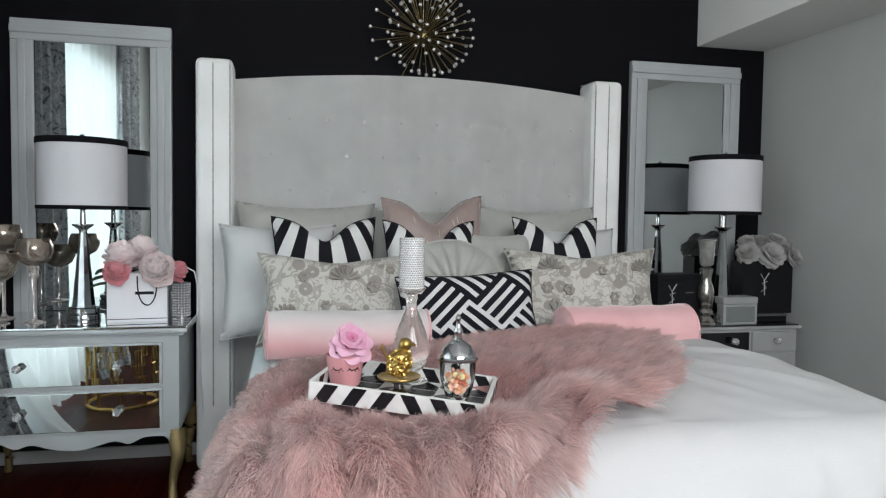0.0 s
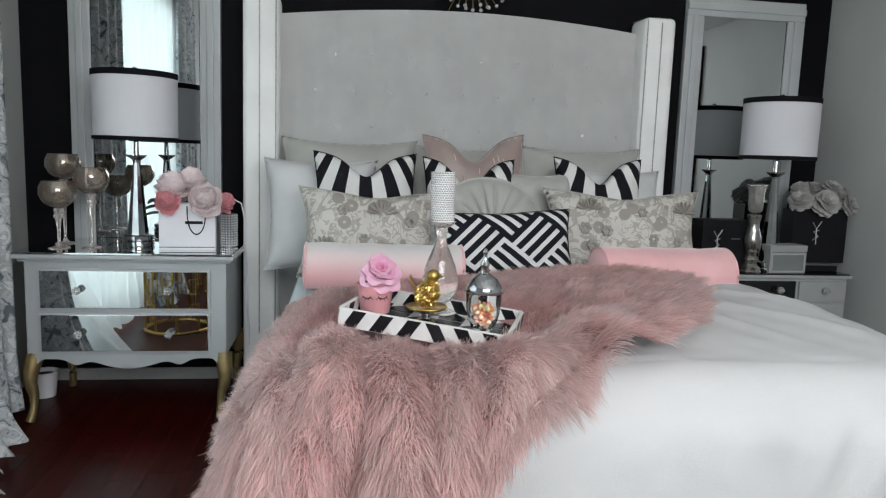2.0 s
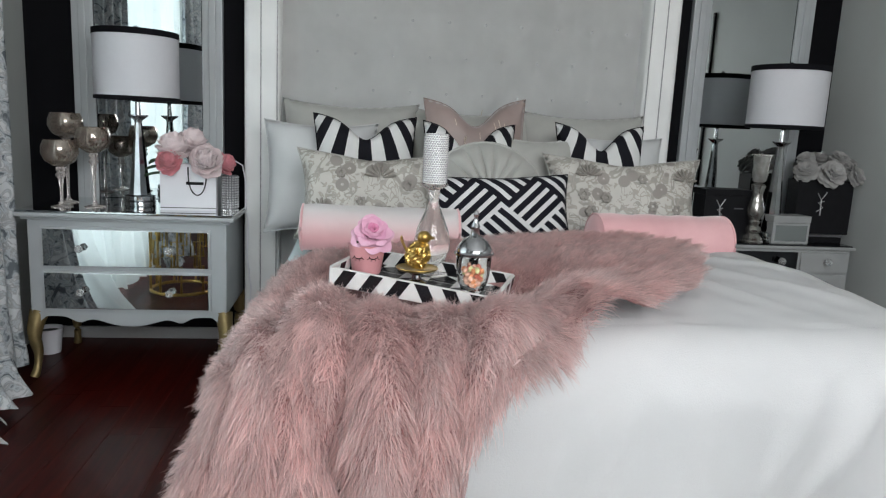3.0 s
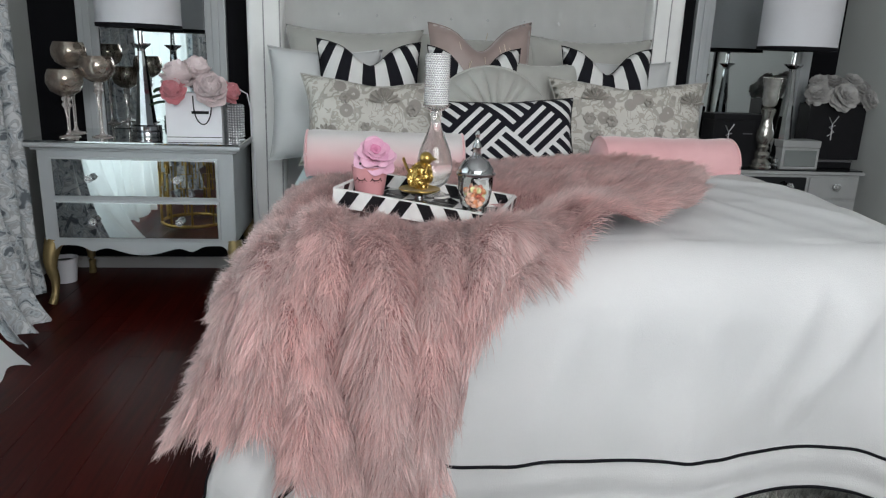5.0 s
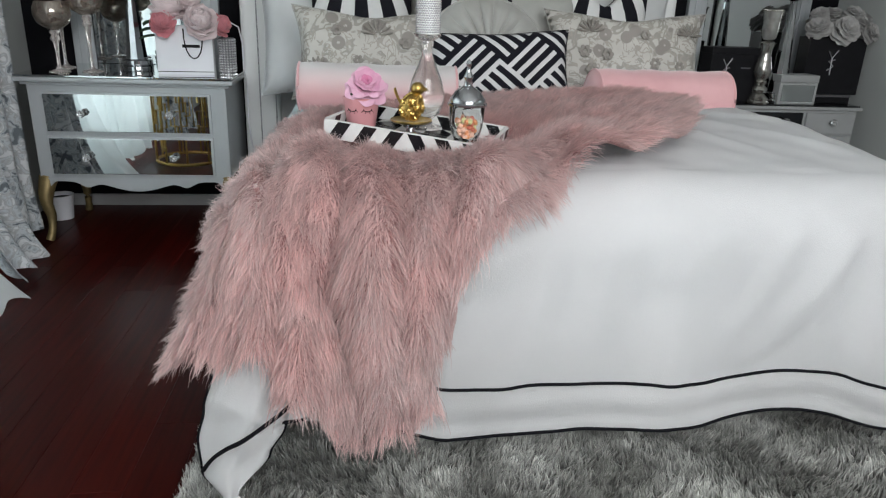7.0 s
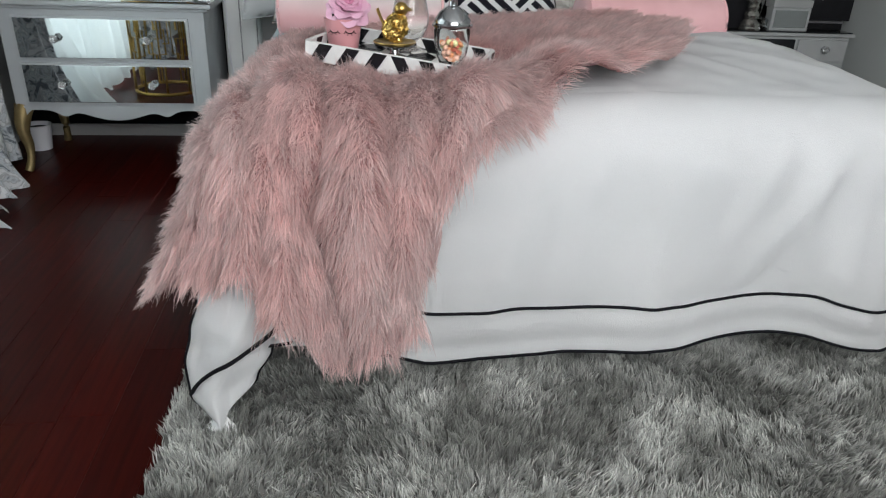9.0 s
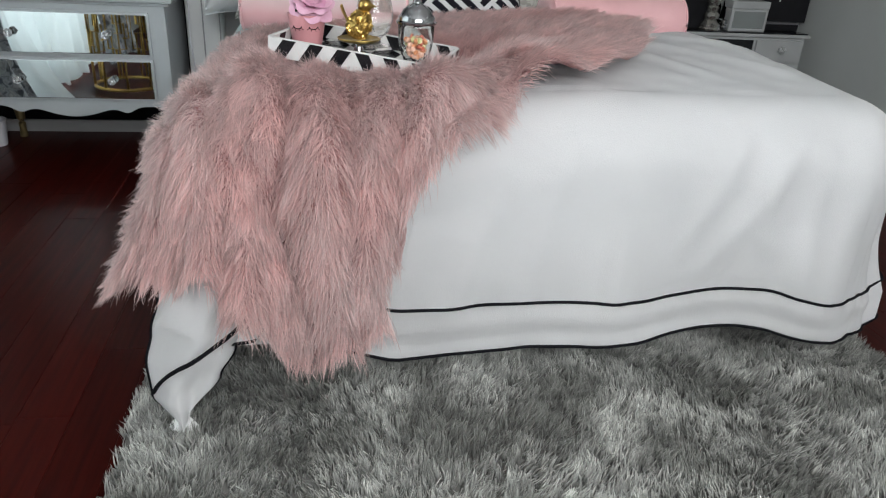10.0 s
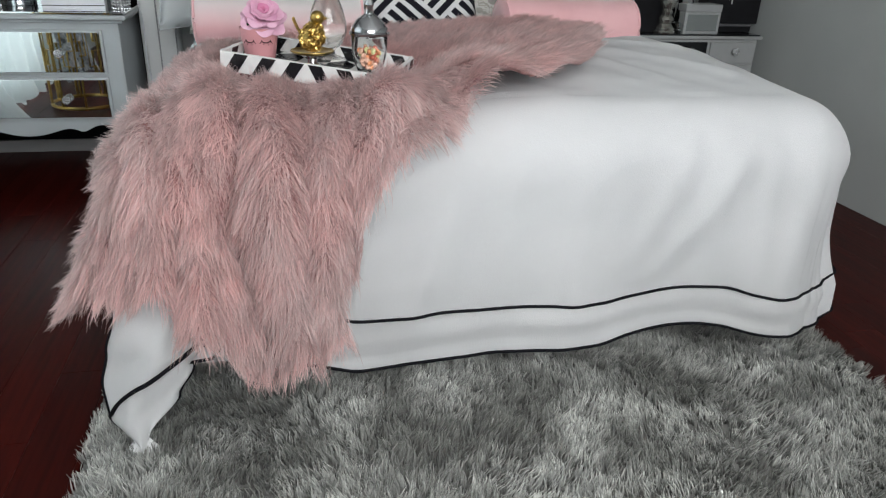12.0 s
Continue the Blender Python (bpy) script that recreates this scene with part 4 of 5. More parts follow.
ROSE_RINGS = [(3, 88, 0.45, 0.50), (4, 84, 0.55, 0.44), (5, 74, 0.72, 0.34), (6, 60, 0.85, 0.24), (7, 42, 0.98, 0.15), (7, 16, 1.08, 0.06)]
ROSE_PINK = material("rose_petal_pink", (0.70, 0.37, 0.50), 0.6, scale=25, second=(0.58, 0.26, 0.40), sheen=0.2)
LEAF_GREEN = material("leaf_green", (0.02, 0.05, 0.02), 0.5, scale=20, spread=0.3)
POT_PINK = material("pink_ceramic", (0.70, 0.32, 0.34), 0.45, scale=15, spread=0.06, coat=0.2)

x, y = tray_local(-0.490, -1.73)
flower_pot = thing("flower_pot", "pink ceramic pot with closed-eye lashes and a pink rose", "flower pot", on_tray(x, y, -5))
part("pot", lathe([(0, 0), (0.037, 0), (0.040, 0.004), (0.051, 0.078), (0.052, 0.082), (0.047, 0.082), (0.045, 0.074), (0, 0.070)], 32), POT_PINK, flower_pot)
for _s in (-1, 1):
    _bm = None
    _arc = [(_s * 0.021 + 0.011 * math.cos(a), 0, 0.054 + 0.007 * math.sin(a)) for a in [math.pi + math.pi * k / 8 for k in range(9)]]
    _arc = [(px, -math.sqrt(max(1e-6, 0.0485 ** 2 - px * px)) - 0.001, pz) for px, _, pz in _arc]
    _bm = tube(_arc, 0.0012, 5)
    for _k in (1, 3, 5, 7):
        _p = Vector(_arc[_k])
        tube([_p, _p + Vector((_s * 0.002 * (_k - 4) * _s, -0.002, -0.006))], 0.0008, 4, _bm)
    part("eyelash", _bm, BLACK_CLOTH, flower_pot, "black painted lash")
_rng = random.Random(3)
_stem = tube([(0, 0, 0.07), (0.005, -0.005, 0.10)], 0.003, 6)
part("stem", _stem, LEAF_GREEN, flower_pot)
ROSE_DEEP = material("rose_heart_pink", (0.60, 0.20, 0.34), 0.6, scale=25, second=(0.48, 0.13, 0.27), sheen=0.2)
ROSE_PALE = material("rose_outer_pink", (0.76, 0.47, 0.60), 0.6, scale=25, second=(0.66, 0.35, 0.48), sheen=0.2)
for _i, _p in enumerate(rose_petals(0.053, ROSE_RINGS, _rng, 0.38)):
    _p.transform(pose(0.012, -0.004, 0.100, 42, 12, 0))
    part("petal", _p, ROSE_DEEP if _i < 7 else ROSE_PINK if _i < 18 else ROSE_PALE, flower_pot)
for _a in (40, 150, 260):
    part("leaf", leaf(0.05, 0.026, pose(0, 0, 0.085, 0, 0, _a)), LEAF_GREEN, flower_pot)

x, y = tray_local(-0.353, -1.79)
bird_stand = thing("pedestal_dish", "small gold pedestal dish with a glass foot", "dish", on_tray(x, y))
part("foot", lathe([(0, 0), (0.032, 0), (0.033, 0.004), (0.014, 0.010), (0.012, 0.022), (0.018, 0.030), (0, 0.030)], 32), CHROME, bird_stand, "chrome and glass foot")
part("plate", lathe([(0, 0.030), (0.020, 0.030), (0.052, 0.036), (0.058, 0.042), (0.057, 0.044), (0.05, 0.040), (0, 0.036)], 40), GOLD, bird_stand)
_m = on_tray(x, y)
bird = thing("bird_figurine", "gold openwork bird figurine on a pedestal dish", "figurine", Matrix.Translation((0, 0, 0.0385)) @ _m @ pose(0, 0, 0, 0, 0, -8))


def bird_shape():
    """A plump perched bird, head up and tail raised, with a carved wreath relief, in one mesh."""
    bm = bmesh.new()
    bmesh.ops.create_icosphere(bm, subdivisions=5, radius=1.0)
    for v in bm.verts:
        c = v.co.copy()
        low = 0.5 - 0.5 * c.z
        p = Vector((c.x * (0.031 + 0.007 * low), c.y * (0.028 + 0.004 * low), 0.041 + c.z * 0.041))
        p.x += 0.010 * max(0.0, c.z) ** 1.5
        vein = abs(wob(c.x, c.y, c.z, 3.4)) + 0.6 * abs(wob(c.z, c.x, c.y, 7.0))
        v.co = p + c * (0.0045 * max(0.0, 1 - 4.0 * vein) - 0.003 * min(1.0, 2.5 * vein))
    head = bmesh.new()
    bmesh.ops.create_icosphere(head, subdivisions=3, radius=0.0185, matrix=Matrix.Translation((0.016, 0, 0.088)))
    join(bm, head)
    beak = lathe([(0, 0), (0.0065, 0.001), (0.004, 0.008), (0, 0.016)], 12)
    beak.transform(pose(0.031, 0, 0.088, 0, 98, 0))
    join(bm, beak)

    def feather(u, v):
        return Vector((-0.022 - 0.034 * v + 0.008 * v * v, (u - 0.5) * (0.014 + 0.020 * v), 0.032 + 0.052 * v + 0.004 * math.cos(u * 18) * v))
    return sheet(feather, 12, 8, 0.004, bm)


part("bird", bird_shape(), GOLD, bird)

x, y = tray_local(-0.205, -1.84)
jar_m = on_tray(x, y)
apothecary_jar = thing("candy_jar", "glass apothecary jar of orange sweets with a silver lid", "jar", jar_m)
part("bowl", lathe([(0, 0.0), (0.026, 0.0), (0.030, 0.006), (0.040, 0.03), (0.046, 0.06), (0.048, 0.098), (0.046, 0.104), (0.0445, 0.098), (0.043, 0.06), (0.037, 0.03), (0.026, 0.010), (0, 0.009)], 40), GLASS, apothecary_jar).visible_shadow = False
part("lid", lathe([(0, 0.104), (0.053, 0.104), (0.054, 0.109), (0.049, 0.113), (0.048, 0.121), (0.043, 0.127), (0.036, 0.139), (0.024, 0.149), (0.012, 0.156), (0.010, 0.172), (0.013, 0.178), (0.010, 0.186), (0.007, 0.192), (0.005, 0.205), (0.008, 0.212), (0.005, 0.220), (0, 0.224)], 40), CHROME, apothecary_jar, "domed silver lid with a finial")
_rng = random.Random(8)
CANDY = [material("candy_orange", (0.66, 0.26, 0.12), 0.4, scale=30, spread=0.2), material("candy_red", (0.52, 0.14, 0.09), 0.4, scale=30, spread=0.2), material("candy_yellow", (0.62, 0.60, 0.30), 0.4, scale=30, spread=0.2), material("candy_coral", (0.68, 0.40, 0.30), 0.4, scale=30, spread=0.2)]
_pile = []
for _k in range(700):
    _z = _rng.uniform(0.019, 0.064)
    _r = (0.026 + (_z - 0.01) * 0.26) * math.sqrt(_rng.random()) * 0.72
    _a = _rng.uniform(0, 6.28)
    _p = Vector((_r * math.cos(_a), _r * math.sin(_a), _z))
    if all((_p - q).length > 0.0105 for q in _pile):
        _pile.append(_p)
CANDY_BASE = [lathe([(0, -0.006), (0.006, -0.0035), (0.0078, 0), (0.006, 0.0035), (0, 0.006)], 10) for _ in CANDY]
_first = {}
for _k, _p in enumerate(_pile):
    _c = _k % 4
    if _c not in _first:
        _first[_c] = part("sweet", CANDY_BASE[_c], CANDY[_c], apothecary_jar)
        _ob = _first[_c]
    else:
        _ob = new("sweet", _first[_c].data)
        _ob.parent = apothecary_jar
    _ob.matrix_basis = Matrix.Translation(_p) @ pose(0, 0, 0, _rng.uniform(0, 180), _rng.uniform(0, 180), 0)

x, y = tray_local(-0.304, -1.69)
candle_holder = thing("candle_holder", "tall clear glass bulb candle holder on the tray", "candle holder", on_tray(x, y))
IRIDESCENT = material("iridescent_glass", (0.98, 0.95, 0.93), 0.03, transmission=0.92, ior=1.4, coat=0.6, scale=6, spread=0.05)
part("glass_body", lathe([(0, 0), (0.045, 0), (0.047, 0.006), (0.020, 0.016), (0.018, 0.026), (0.040, 0.045), (0.052, 0.075), (0.052, 0.10), (0.044, 0.135), (0.028, 0.175), (0.016, 0.205), (0.014, 0.225), (0.018, 0.235), (0.016, 0.245), (0.036, 0.256), (0.040, 0.264), (0, 0.264)], 40), IRIDESCENT, candle_holder).visible_shadow = False
candle = thing("candle", "white pillar candle wrapped in rows of crystal", "candle", Matrix.Translation((0, 0, 0.2641)) @ on_tray(x, y))
CRYSTAL = material("crystal_beads", (0.80, 0.81, 0.82), 0.10, 0.55, scale=60, spread=0.15)
part("candle_core", lathe([(0, 0), (0.0325, 0), (0.0325, 0.135), (0.030, 0.138), (0, 0.135)], 32), material("candle_wax", (0.75, 0.75, 0.75), 0.5), candle)
_bm = bmesh.new()
for _j in range(22):
    for _k in range(30):
        _a = 2 * math.pi * (_k + 0.5 * (_j % 2)) / 30
        _c = Vector((0.0335 * math.cos(_a), 0.0335 * math.sin(_a), 0.005 + _j * 0.0062))
        _e = Vector((math.cos(_a), math.sin(_a), 0)) * 0.0026
        _s = Vector((-math.sin(_a), math.cos(_a), 0)) * 0.0037
        _h = Vector((0, 0, 0.0036))
        _v = [_bm.verts.new(p) for p in (_c - _s, _c - _h, _c + _s, _c + _h, _c + _e)]
        for _q in range(4):
            _bm.faces.new((_v[_q], _v[(_q + 1) % 4], _v[4]))
tagged(part("crystal_wrap", _bm, CRYSTAL, candle, "rows of tiny faceted crystals", smooth=False), kind="stuff")

# thin gilt threads sewn on the blush pillow
for _o in list(scene.objects):
    if _o.name.startswith("blush_pillow"):
        _rng = random.Random(31)
        for _k in range(16):
            _x, _z, _a = _rng.uniform(-0.17, 0.17), _rng.uniform(0.30, 0.50), _rng.uniform(-0.5, 0.5)
            _y = -0.5 * 0.14 * max(0.02, (1 - (_x / 0.235) ** 4) * (1 - ((_z - 0.3) / 0.3) ** 4)) ** 0.55 - 0.004
            part("gilt_thread", tube([(_x, _y, _z), (_x + 0.01 * math.sin(_a), _y - 0.001, _z + 0.014), (_x + 0.022 * math.sin(_a), _y + 0.002, _z + 0.03)], 0.0012, 5), SILVER_THREAD, _o, "pale gilt thread")
# ---- nightstands ----
def knob(parent, at, r=0.017):
    k = part("knob_base", lathe([(0, 0), (0.007, 0), (0.006, 0.008), (0.009, 0.012), (0, 0.013)], 14), CHROME, parent, "small chrome knob stem")
    k.matrix_basis = Matrix.Translation(at) @ pose(0, 0, 0, 90)
    bm = bmesh.new()
    bmesh.ops.create_icosphere(bm, subdivisions=1, radius=r)
    c = part("crystal", bm, CRYSTAL_GLASS, k, "faceted clear crystal ball", smooth=False)
    c.location = (0, 0, 0.012 + r * 0.8)
    return k


CRYSTAL_GLASS = material("crystal_knob", (0.88, 0.9, 0.9), 0.04, transmission=0.75, ior=1.6, scale=5, spread=0.05)
NX0, NX1, NF, NB, NT = -1.935, -1.045, -0.545, -0.05, 0.728
nightstand = thing("nightstand", "white painted nightstand with mirrored drawers and gold legs", "nightstand")
_body = box((NX1 - NX0 - 0.07, NB - NF - 0.02, 0.415), ((NX0 + NX1) / 2, (NF + NB) / 2, 0.275 + 0.2075), 0.006)
part("carcass", _body, WHITE_PAINT, nightstand)
_cx, _cy = (NX0 + NX1) / 2, (NF + NB) / 2
_t = box((NX1 - NX0 - 0.03, NB - NF + 0.005, 0.016), (_cx, _cy - 0.002, 0.692), 0.006)
box((NX1 - NX0 + 0.005, NB - NF + 0.035, 0.020), (_cx, _cy - 0.012, 0.7085), 0.008, bm=_t)
part("top_moulding", _t, WHITE_PAINT, nightstand, "stepped white moulding")
part("mirror_top", box((NX1 - NX0 - 0.005, NB - NF + 0.024, 0.008), (_cx, _cy - 0.012, 0.7235), 0.002), MIRROR, nightstand, "mirror glass top")
DX0, DX1 = -1.835, -1.155
for _z0, _z1 in ((0.30, 0.458), (0.488, 0.648)):
    _f = box((DX1 - DX0 + 0.02, 0.014, _z1 - _z0 + 0.018), ((DX0 + DX1) / 2, NF + 0.006, (_z0 + _z1) / 2), 0.004)
    _dr = part("drawer", _f, WHITE_PAINT, nightstand)
    part("mirror_front", box((DX1 - DX0, 0.006, _z1 - _z0), ((DX0 + DX1) / 2, NF - 0.003, (_z0 + _z1) / 2), 0.002), MIRROR, _dr, "bevelled mirror drawer front")
    for _x in (-1.68, -1.315):
        knob(nightstand, (_x, NF - 0.006, (_z0 + _z1) / 2), 0.019)
# scalloped apron
_bm = bmesh.new()
_n = 60
_lo, _hi = [], []
for _k in range(_n + 1):
    _u = _k / _n
    _s = abs(2 * _u - 1)
    _z = 0.275 - 0.012 - 0.045 * max(0.0, math.cos(_s * 3.3)) ** 1.3 - (0.028 * math.exp(-((_s - 0.52) / 0.10) ** 2)) - (0.055 * max(0, _s - 0.86) / 0.14)
    _x = NX0 + 0.04 + (NX1 - NX0 - 0.08) * _u
    _lo.append((_x, _z))
_rows = []
for _y in (NF + 0.008, NF + 0.028):
    _rows.append(([_bm.verts.new((a, _y, b)) for a, b in _lo], [_bm.verts.new((a, _y, 0.28)) for a, b in _lo]))
for _k in range(_n):
    (a0, a1), (b0, b1) = _rows
    _bm.faces.new((a0[_k], a0[_k + 1], a1[_k + 1], a1[_k]))
    _bm.faces.new((b0[_k], b1[_k], b1[_k + 1], b0[_k + 1]))
    _bm.faces.new((a0[_k], b0[_k], b0[_k + 1], a0[_k + 1]))
bmesh.ops.recalc_face_normals(_bm, faces=_bm.faces[:])
part("scalloped_apron", _bm, WHITE_PAINT, nightstand)
for _x, _s in ((NX0 + 0.075, -1), (NX1 - 0.075, 1)):
    for _y, _d in ((NF + 0.045, -1), (NB - 0.05, 1)):
        _d2 = 0.55 if _d > 0 else 1.0
        _pts, _rad = [], []
        for _k in range(15):
            _f = _k / 14
            _out = 0.035 * math.sin(_f * math.pi * 1.15) - 0.045 * _f + 0.06 * (max(0, _f - 0.6) / 0.4) ** 1.5
            _fwd = 0.075 * _f ** 1.6 if _d < 0 else 0.0
            _pts.append((_x + _s * (0.02 + _out * 0.7 * _d2), _y + _d * _out * 1.0 * _d2 - _fwd, 0.275 - 0.262 * _f))
            _rad.append(0.028 * (1 - _f) ** 1.2 + 0.0125 + 0.006 * max(0, _f - 0.85) / 0.15)
        _pts.append((_pts[-1][0] + _s * 0.004, _pts[-1][1] + _d * 0.006, 0.0))
        _rad.append(0.018)
        part("leg", tube(_pts, _rad, 12), ANTIQUE_GOLD, nightstand, "curved antique gold cabriole leg")

# the other stand: grey with dark mirrored drawers
SILVER_PAINT = material("silver_grey_paint", (0.40, 0.41, 0.41), 0.4, 0.15, scale=8, spread=0.1)
dresser = thing("bedside_chest", "silver grey bedside chest with dark mirrored drawers", "nightstand")
RX0, RX1, RF, RT = 1.20, 1.99, -0.455, 0.655
part("carcass", box((RX1 - RX0 - 0.03, 0.40, 0.58), ((RX0 + RX1) / 2, -0.245, 0.05 + 0.29), 0.006), SILVER_PAINT, dresser)
part("plinth", box((RX1 - RX0 - 0.06, 0.36, 0.05), ((RX0 + RX1) / 2, -0.245, 0.025), 0.004), CARD_BLACK, dresser)
part("top", box((RX1 - RX0 + 0.01, 0.425, 0.016), ((RX0 + RX1) / 2, -0.245, 0.640), 0.004), SILVER_PAINT, dresser, "thin silver edged top")
part("mirror_top", box((RX1 - RX0 - 0.01, 0.405, 0.006), ((RX0 + RX1) / 2, -0.245, 0.651), 0.002), DARK_MIRROR, dresser, "smoked mirror top")
for _x0, _x1, _m, _lb in ((1.225, 1.685, DARK_MIRROR, "dark mirrored drawer front"), (1.705, 1.965, SILVER_PAINT, "plain silver drawer front")):
    for _z0, _z1 in ((0.515, 0.618), (0.40, 0.503), (0.285, 0.388), (0.17, 0.273)):
        _dr = part("drawer", box((_x1 - _x0, 0.014, _z1 - _z0), ((_x0 + _x1) / 2, -0.450, (_z0 + _z1) / 2), 0.003), _m, dresser, _lb)
        for _kx in ((_x0 + _x1) / 2,) if _x1 - _x0 < 0.3 else (_x0 + 0.10, _x1 - 0.10):
            knob(dresser, (_kx, -0.457, (_z0 + _z1) / 2 + 0.01), 0.020)


# ---- framed mirrors on the wall ----
def wall_mirror(x0, x1, z0, z1, label):
    th = thing("wall_mirror", label, "mirror", group="framed mirrors beside the bed")
    w = 0.097
    for name, size, at in (("frame_top", (x1 - x0, 0.038, w), ((x0 + x1) / 2, -0.020, z1 - w / 2)), ("frame_bottom", (x1 - x0, 0.038, w), ((x0 + x1) / 2, -0.020, z0 + w / 2)),
                           ("frame_side", (w, 0.038, z1 - z0 - 2 * w), (x0 + w / 2, -0.020, (z0 + z1) / 2)), ("frame_side", (w, 0.038, z1 - z0 - 2 * w), (x1 - w / 2, -0.020, (z0 + z1) / 2))):
        bm = box(size, at, 0.006)
        s = 0.35
        box((size[0] if size[0] > 0.2 else w * s, 0.012, size[2] if size[2] > 0.2 else w * s), (at[0], -0.043, at[2]), 0.005, bm=bm)
        part(name, bm, WHITE_PAINT, th, "broad white moulded frame")
    part("mirror_glass", box((x1 - x0 - 2 * w + 0.01, 0.006, z1 - z0 - 2 * w + 0.01), ((x0 + x1) / 2, -0.0235, (z0 + z1) / 2), 0.001), MIRROR, th)
    b = 0.004
    for sx in (x0 + w, x1 - w):
        part("bevel_strip", box((b, 0.004, z1 - z0 - 2 * w), (sx + (b / 2 if sx < (x0 + x1) / 2 else -b / 2), -0.0265, (z0 + z1) / 2), 0.0018), DARK_MIRROR, th, "bevelled glass edge")
    return th


wall_mirror(-1.872, -1.180, 0.42, 2.068, "tall white framed mirror behind the goblets")
wall_mirror(1.204, 1.880, 0.42, 2.062, "tall white framed mirror behind the silver chest")


# ---- lamps ----
LAMP_CHROME = material("lamp_chrome", (0.60, 0.61, 0.63), 0.10, 1.0, scale=12, spread=0.2)


def table_lamp(at, base, label):
    th = thing("table_lamp", label, "lamp", pose(*at), "pair of table lamps")
    h = 1.205 - base
    prof = [(0, 0), (0.066, 0), (0.068, 0.006), (0.068, 0.020), (0.060, 0.024), (0.066, 0.030), (0.066, 0.046), (0.052, 0.052), (0, 0.052)]
    part("base", lathe(prof, 40), LAMP_CHROME, th, "round stepped chrome base")
    bm = bmesh.new()
    k = h - 0.10
    lathe([(0, 0.052), (0.050, 0.052), (0.046, 0.06), (0.016, k), (0, k)], 10, bm=bm)
    part("column", bm, LAMP_CHROME, th, "tapered faceted chrome column", smooth=False)
    part("cup", lathe([(0, k), (0.016, k), (0.018, k + 0.01), (0.042, k + 0.028), (0.043, k + 0.034), (0.012, k + 0.034), (0.010, h + 0.02), (0, h + 0.02)], 32), LAMP_CHROME, th)
    r, z0, z1 = 0.178, h, h + 0.295
    part("shade", lathe([(r - 0.003, z0), (r, z0), (r, z1), (r - 0.003, z1), (r - 0.003, z0)], 64), SHADE_CLOTH, th, "white linen drum shade")
    for za, zb in ((z0 - 0.002, z0 + 0.014), (z1 - 0.024, z1 + 0.002)):
        part("shade_band", lathe([(r - 0.004, za), (r + 0.0025, za), (r + 0.0025, zb), (r - 0.004, zb), (r - 0.004, za)], 64), BLACK_CLOTH, th, "black ribbon trim")
    sp = tube([(-r + 0.002, 0, z1 - 0.02), (r - 0.002, 0, z1 - 0.02)], 0.002, 6)
    tube([(0, -r + 0.002, z1 - 0.02), (0, r - 0.002, z1 - 0.02)], 0.002, 6, sp)
    tube([(0, 0, h + 0.02), (0, 0, z1)], 0.003, 6, sp)
    part("shade_carrier", sp, LAMP_CHROME, th)
    part("finial", tube([(0.011 * math.cos(a), 0, z1 + 0.012 + 0.011 * math.sin(a)) for a in [2 * math.pi * q / 20 for q in range(20)]], 0.004, 8, closed=True), LAMP_CHROME, th, "chrome ring finial")
    return th


table_lamp((-1.505, -0.30, 0.728), 0.728, "chrome table lamp with white black-trimmed shade")
table_lamp((1.582, -0.355, 0.6545), 0.6545 - 0.02, "chrome table lamp with white black-trimmed shade on silver chest")


# ---- goblets ----
MERCURY = material("amber_mercury_glass", (0.66, 0.60, 0.53), 0.08, 0.3, second=(0.42, 0.33, 0.28), transmission=0.75, scale=26, bump=0.1, bump_scale=40)
STEM_GLASS = material("stem_glass", (0.85, 0.80, 0.78), 0.05, transmission=0.8, scale=10, spread=0.1)


def goblet(at, height, r, label):
    th = thing("candle_goblet", label, "candle holder", pose(*at), "mercury glass goblets")
    b = height - r * 1.55
    part("bowl", lathe([(0, b), (r * 0.35, b + 0.003), (r * 0.8, b + r * 0.35), (r, b + r * 0.8), (r * 0.97, b + r * 1.2), (r * 0.82, b + r * 1.55), (r * 0.79, b + r * 1.55), (r * 0.94, b + r * 1.2), (r * 0.96, b + r * 0.8), (r * 0.76, b + r * 0.4), (0, b + 0.008)], 40), MERCURY, th, "round amber silvered glass bowl")
    part("stem", lathe([(0, 0), (0.043, 0), (0.044, 0.003), (0.012, 0.012), (0.006, 0.03), (0.007, b * 0.5), (0.012, b - 0.05), (0.022, b - 0.035), (0.014, b - 0.022), (0.020, b - 0.01), (0.016, b), (0, b)], 32), STEM_GLASS, th, "slender clear glass stem").visible_shadow = False
    return th


goblet((-1.828, -0.27, 0.7277), 0.405, 0.074, "tall amber mercury glass goblet on the nightstand")
goblet((-1.795, -0.43, 0.7277), 0.290, 0.075, "short amber mercury glass goblet on the nightstand")
goblet((-1.668, -0.40, 0.7277), 0.350, 0.074, "middle amber mercury glass goblet on the nightstand")


# ---- flowers ----
PEONY_PALE = material("pale_peony_petal", (0.84, 0.71, 0.72), 0.65, scale=20, spread=0.12, sheen=0.2)
PEONY_CORAL = material("coral_rose_petal", (0.78, 0.30, 0.34), 0.6, scale=20, spread=0.15, sheen=0.2)
PEONY_GREY = material("grey_silk_petal", (0.42, 0.41, 0.40), 0.65, scale=20, spread=0.25, sheen=0.2)
PEONY_RINGS = [(4, 88, 0.45, 0.50), (6, 82, 0.55, 0.45), (8, 74, 0.68, 0.38), (10, 62, 0.80, 0.30), (10, 46, 0.88, 0.22), (10, 26, 0.9, 0.14), (9, 2, 0.85, 0.08)]


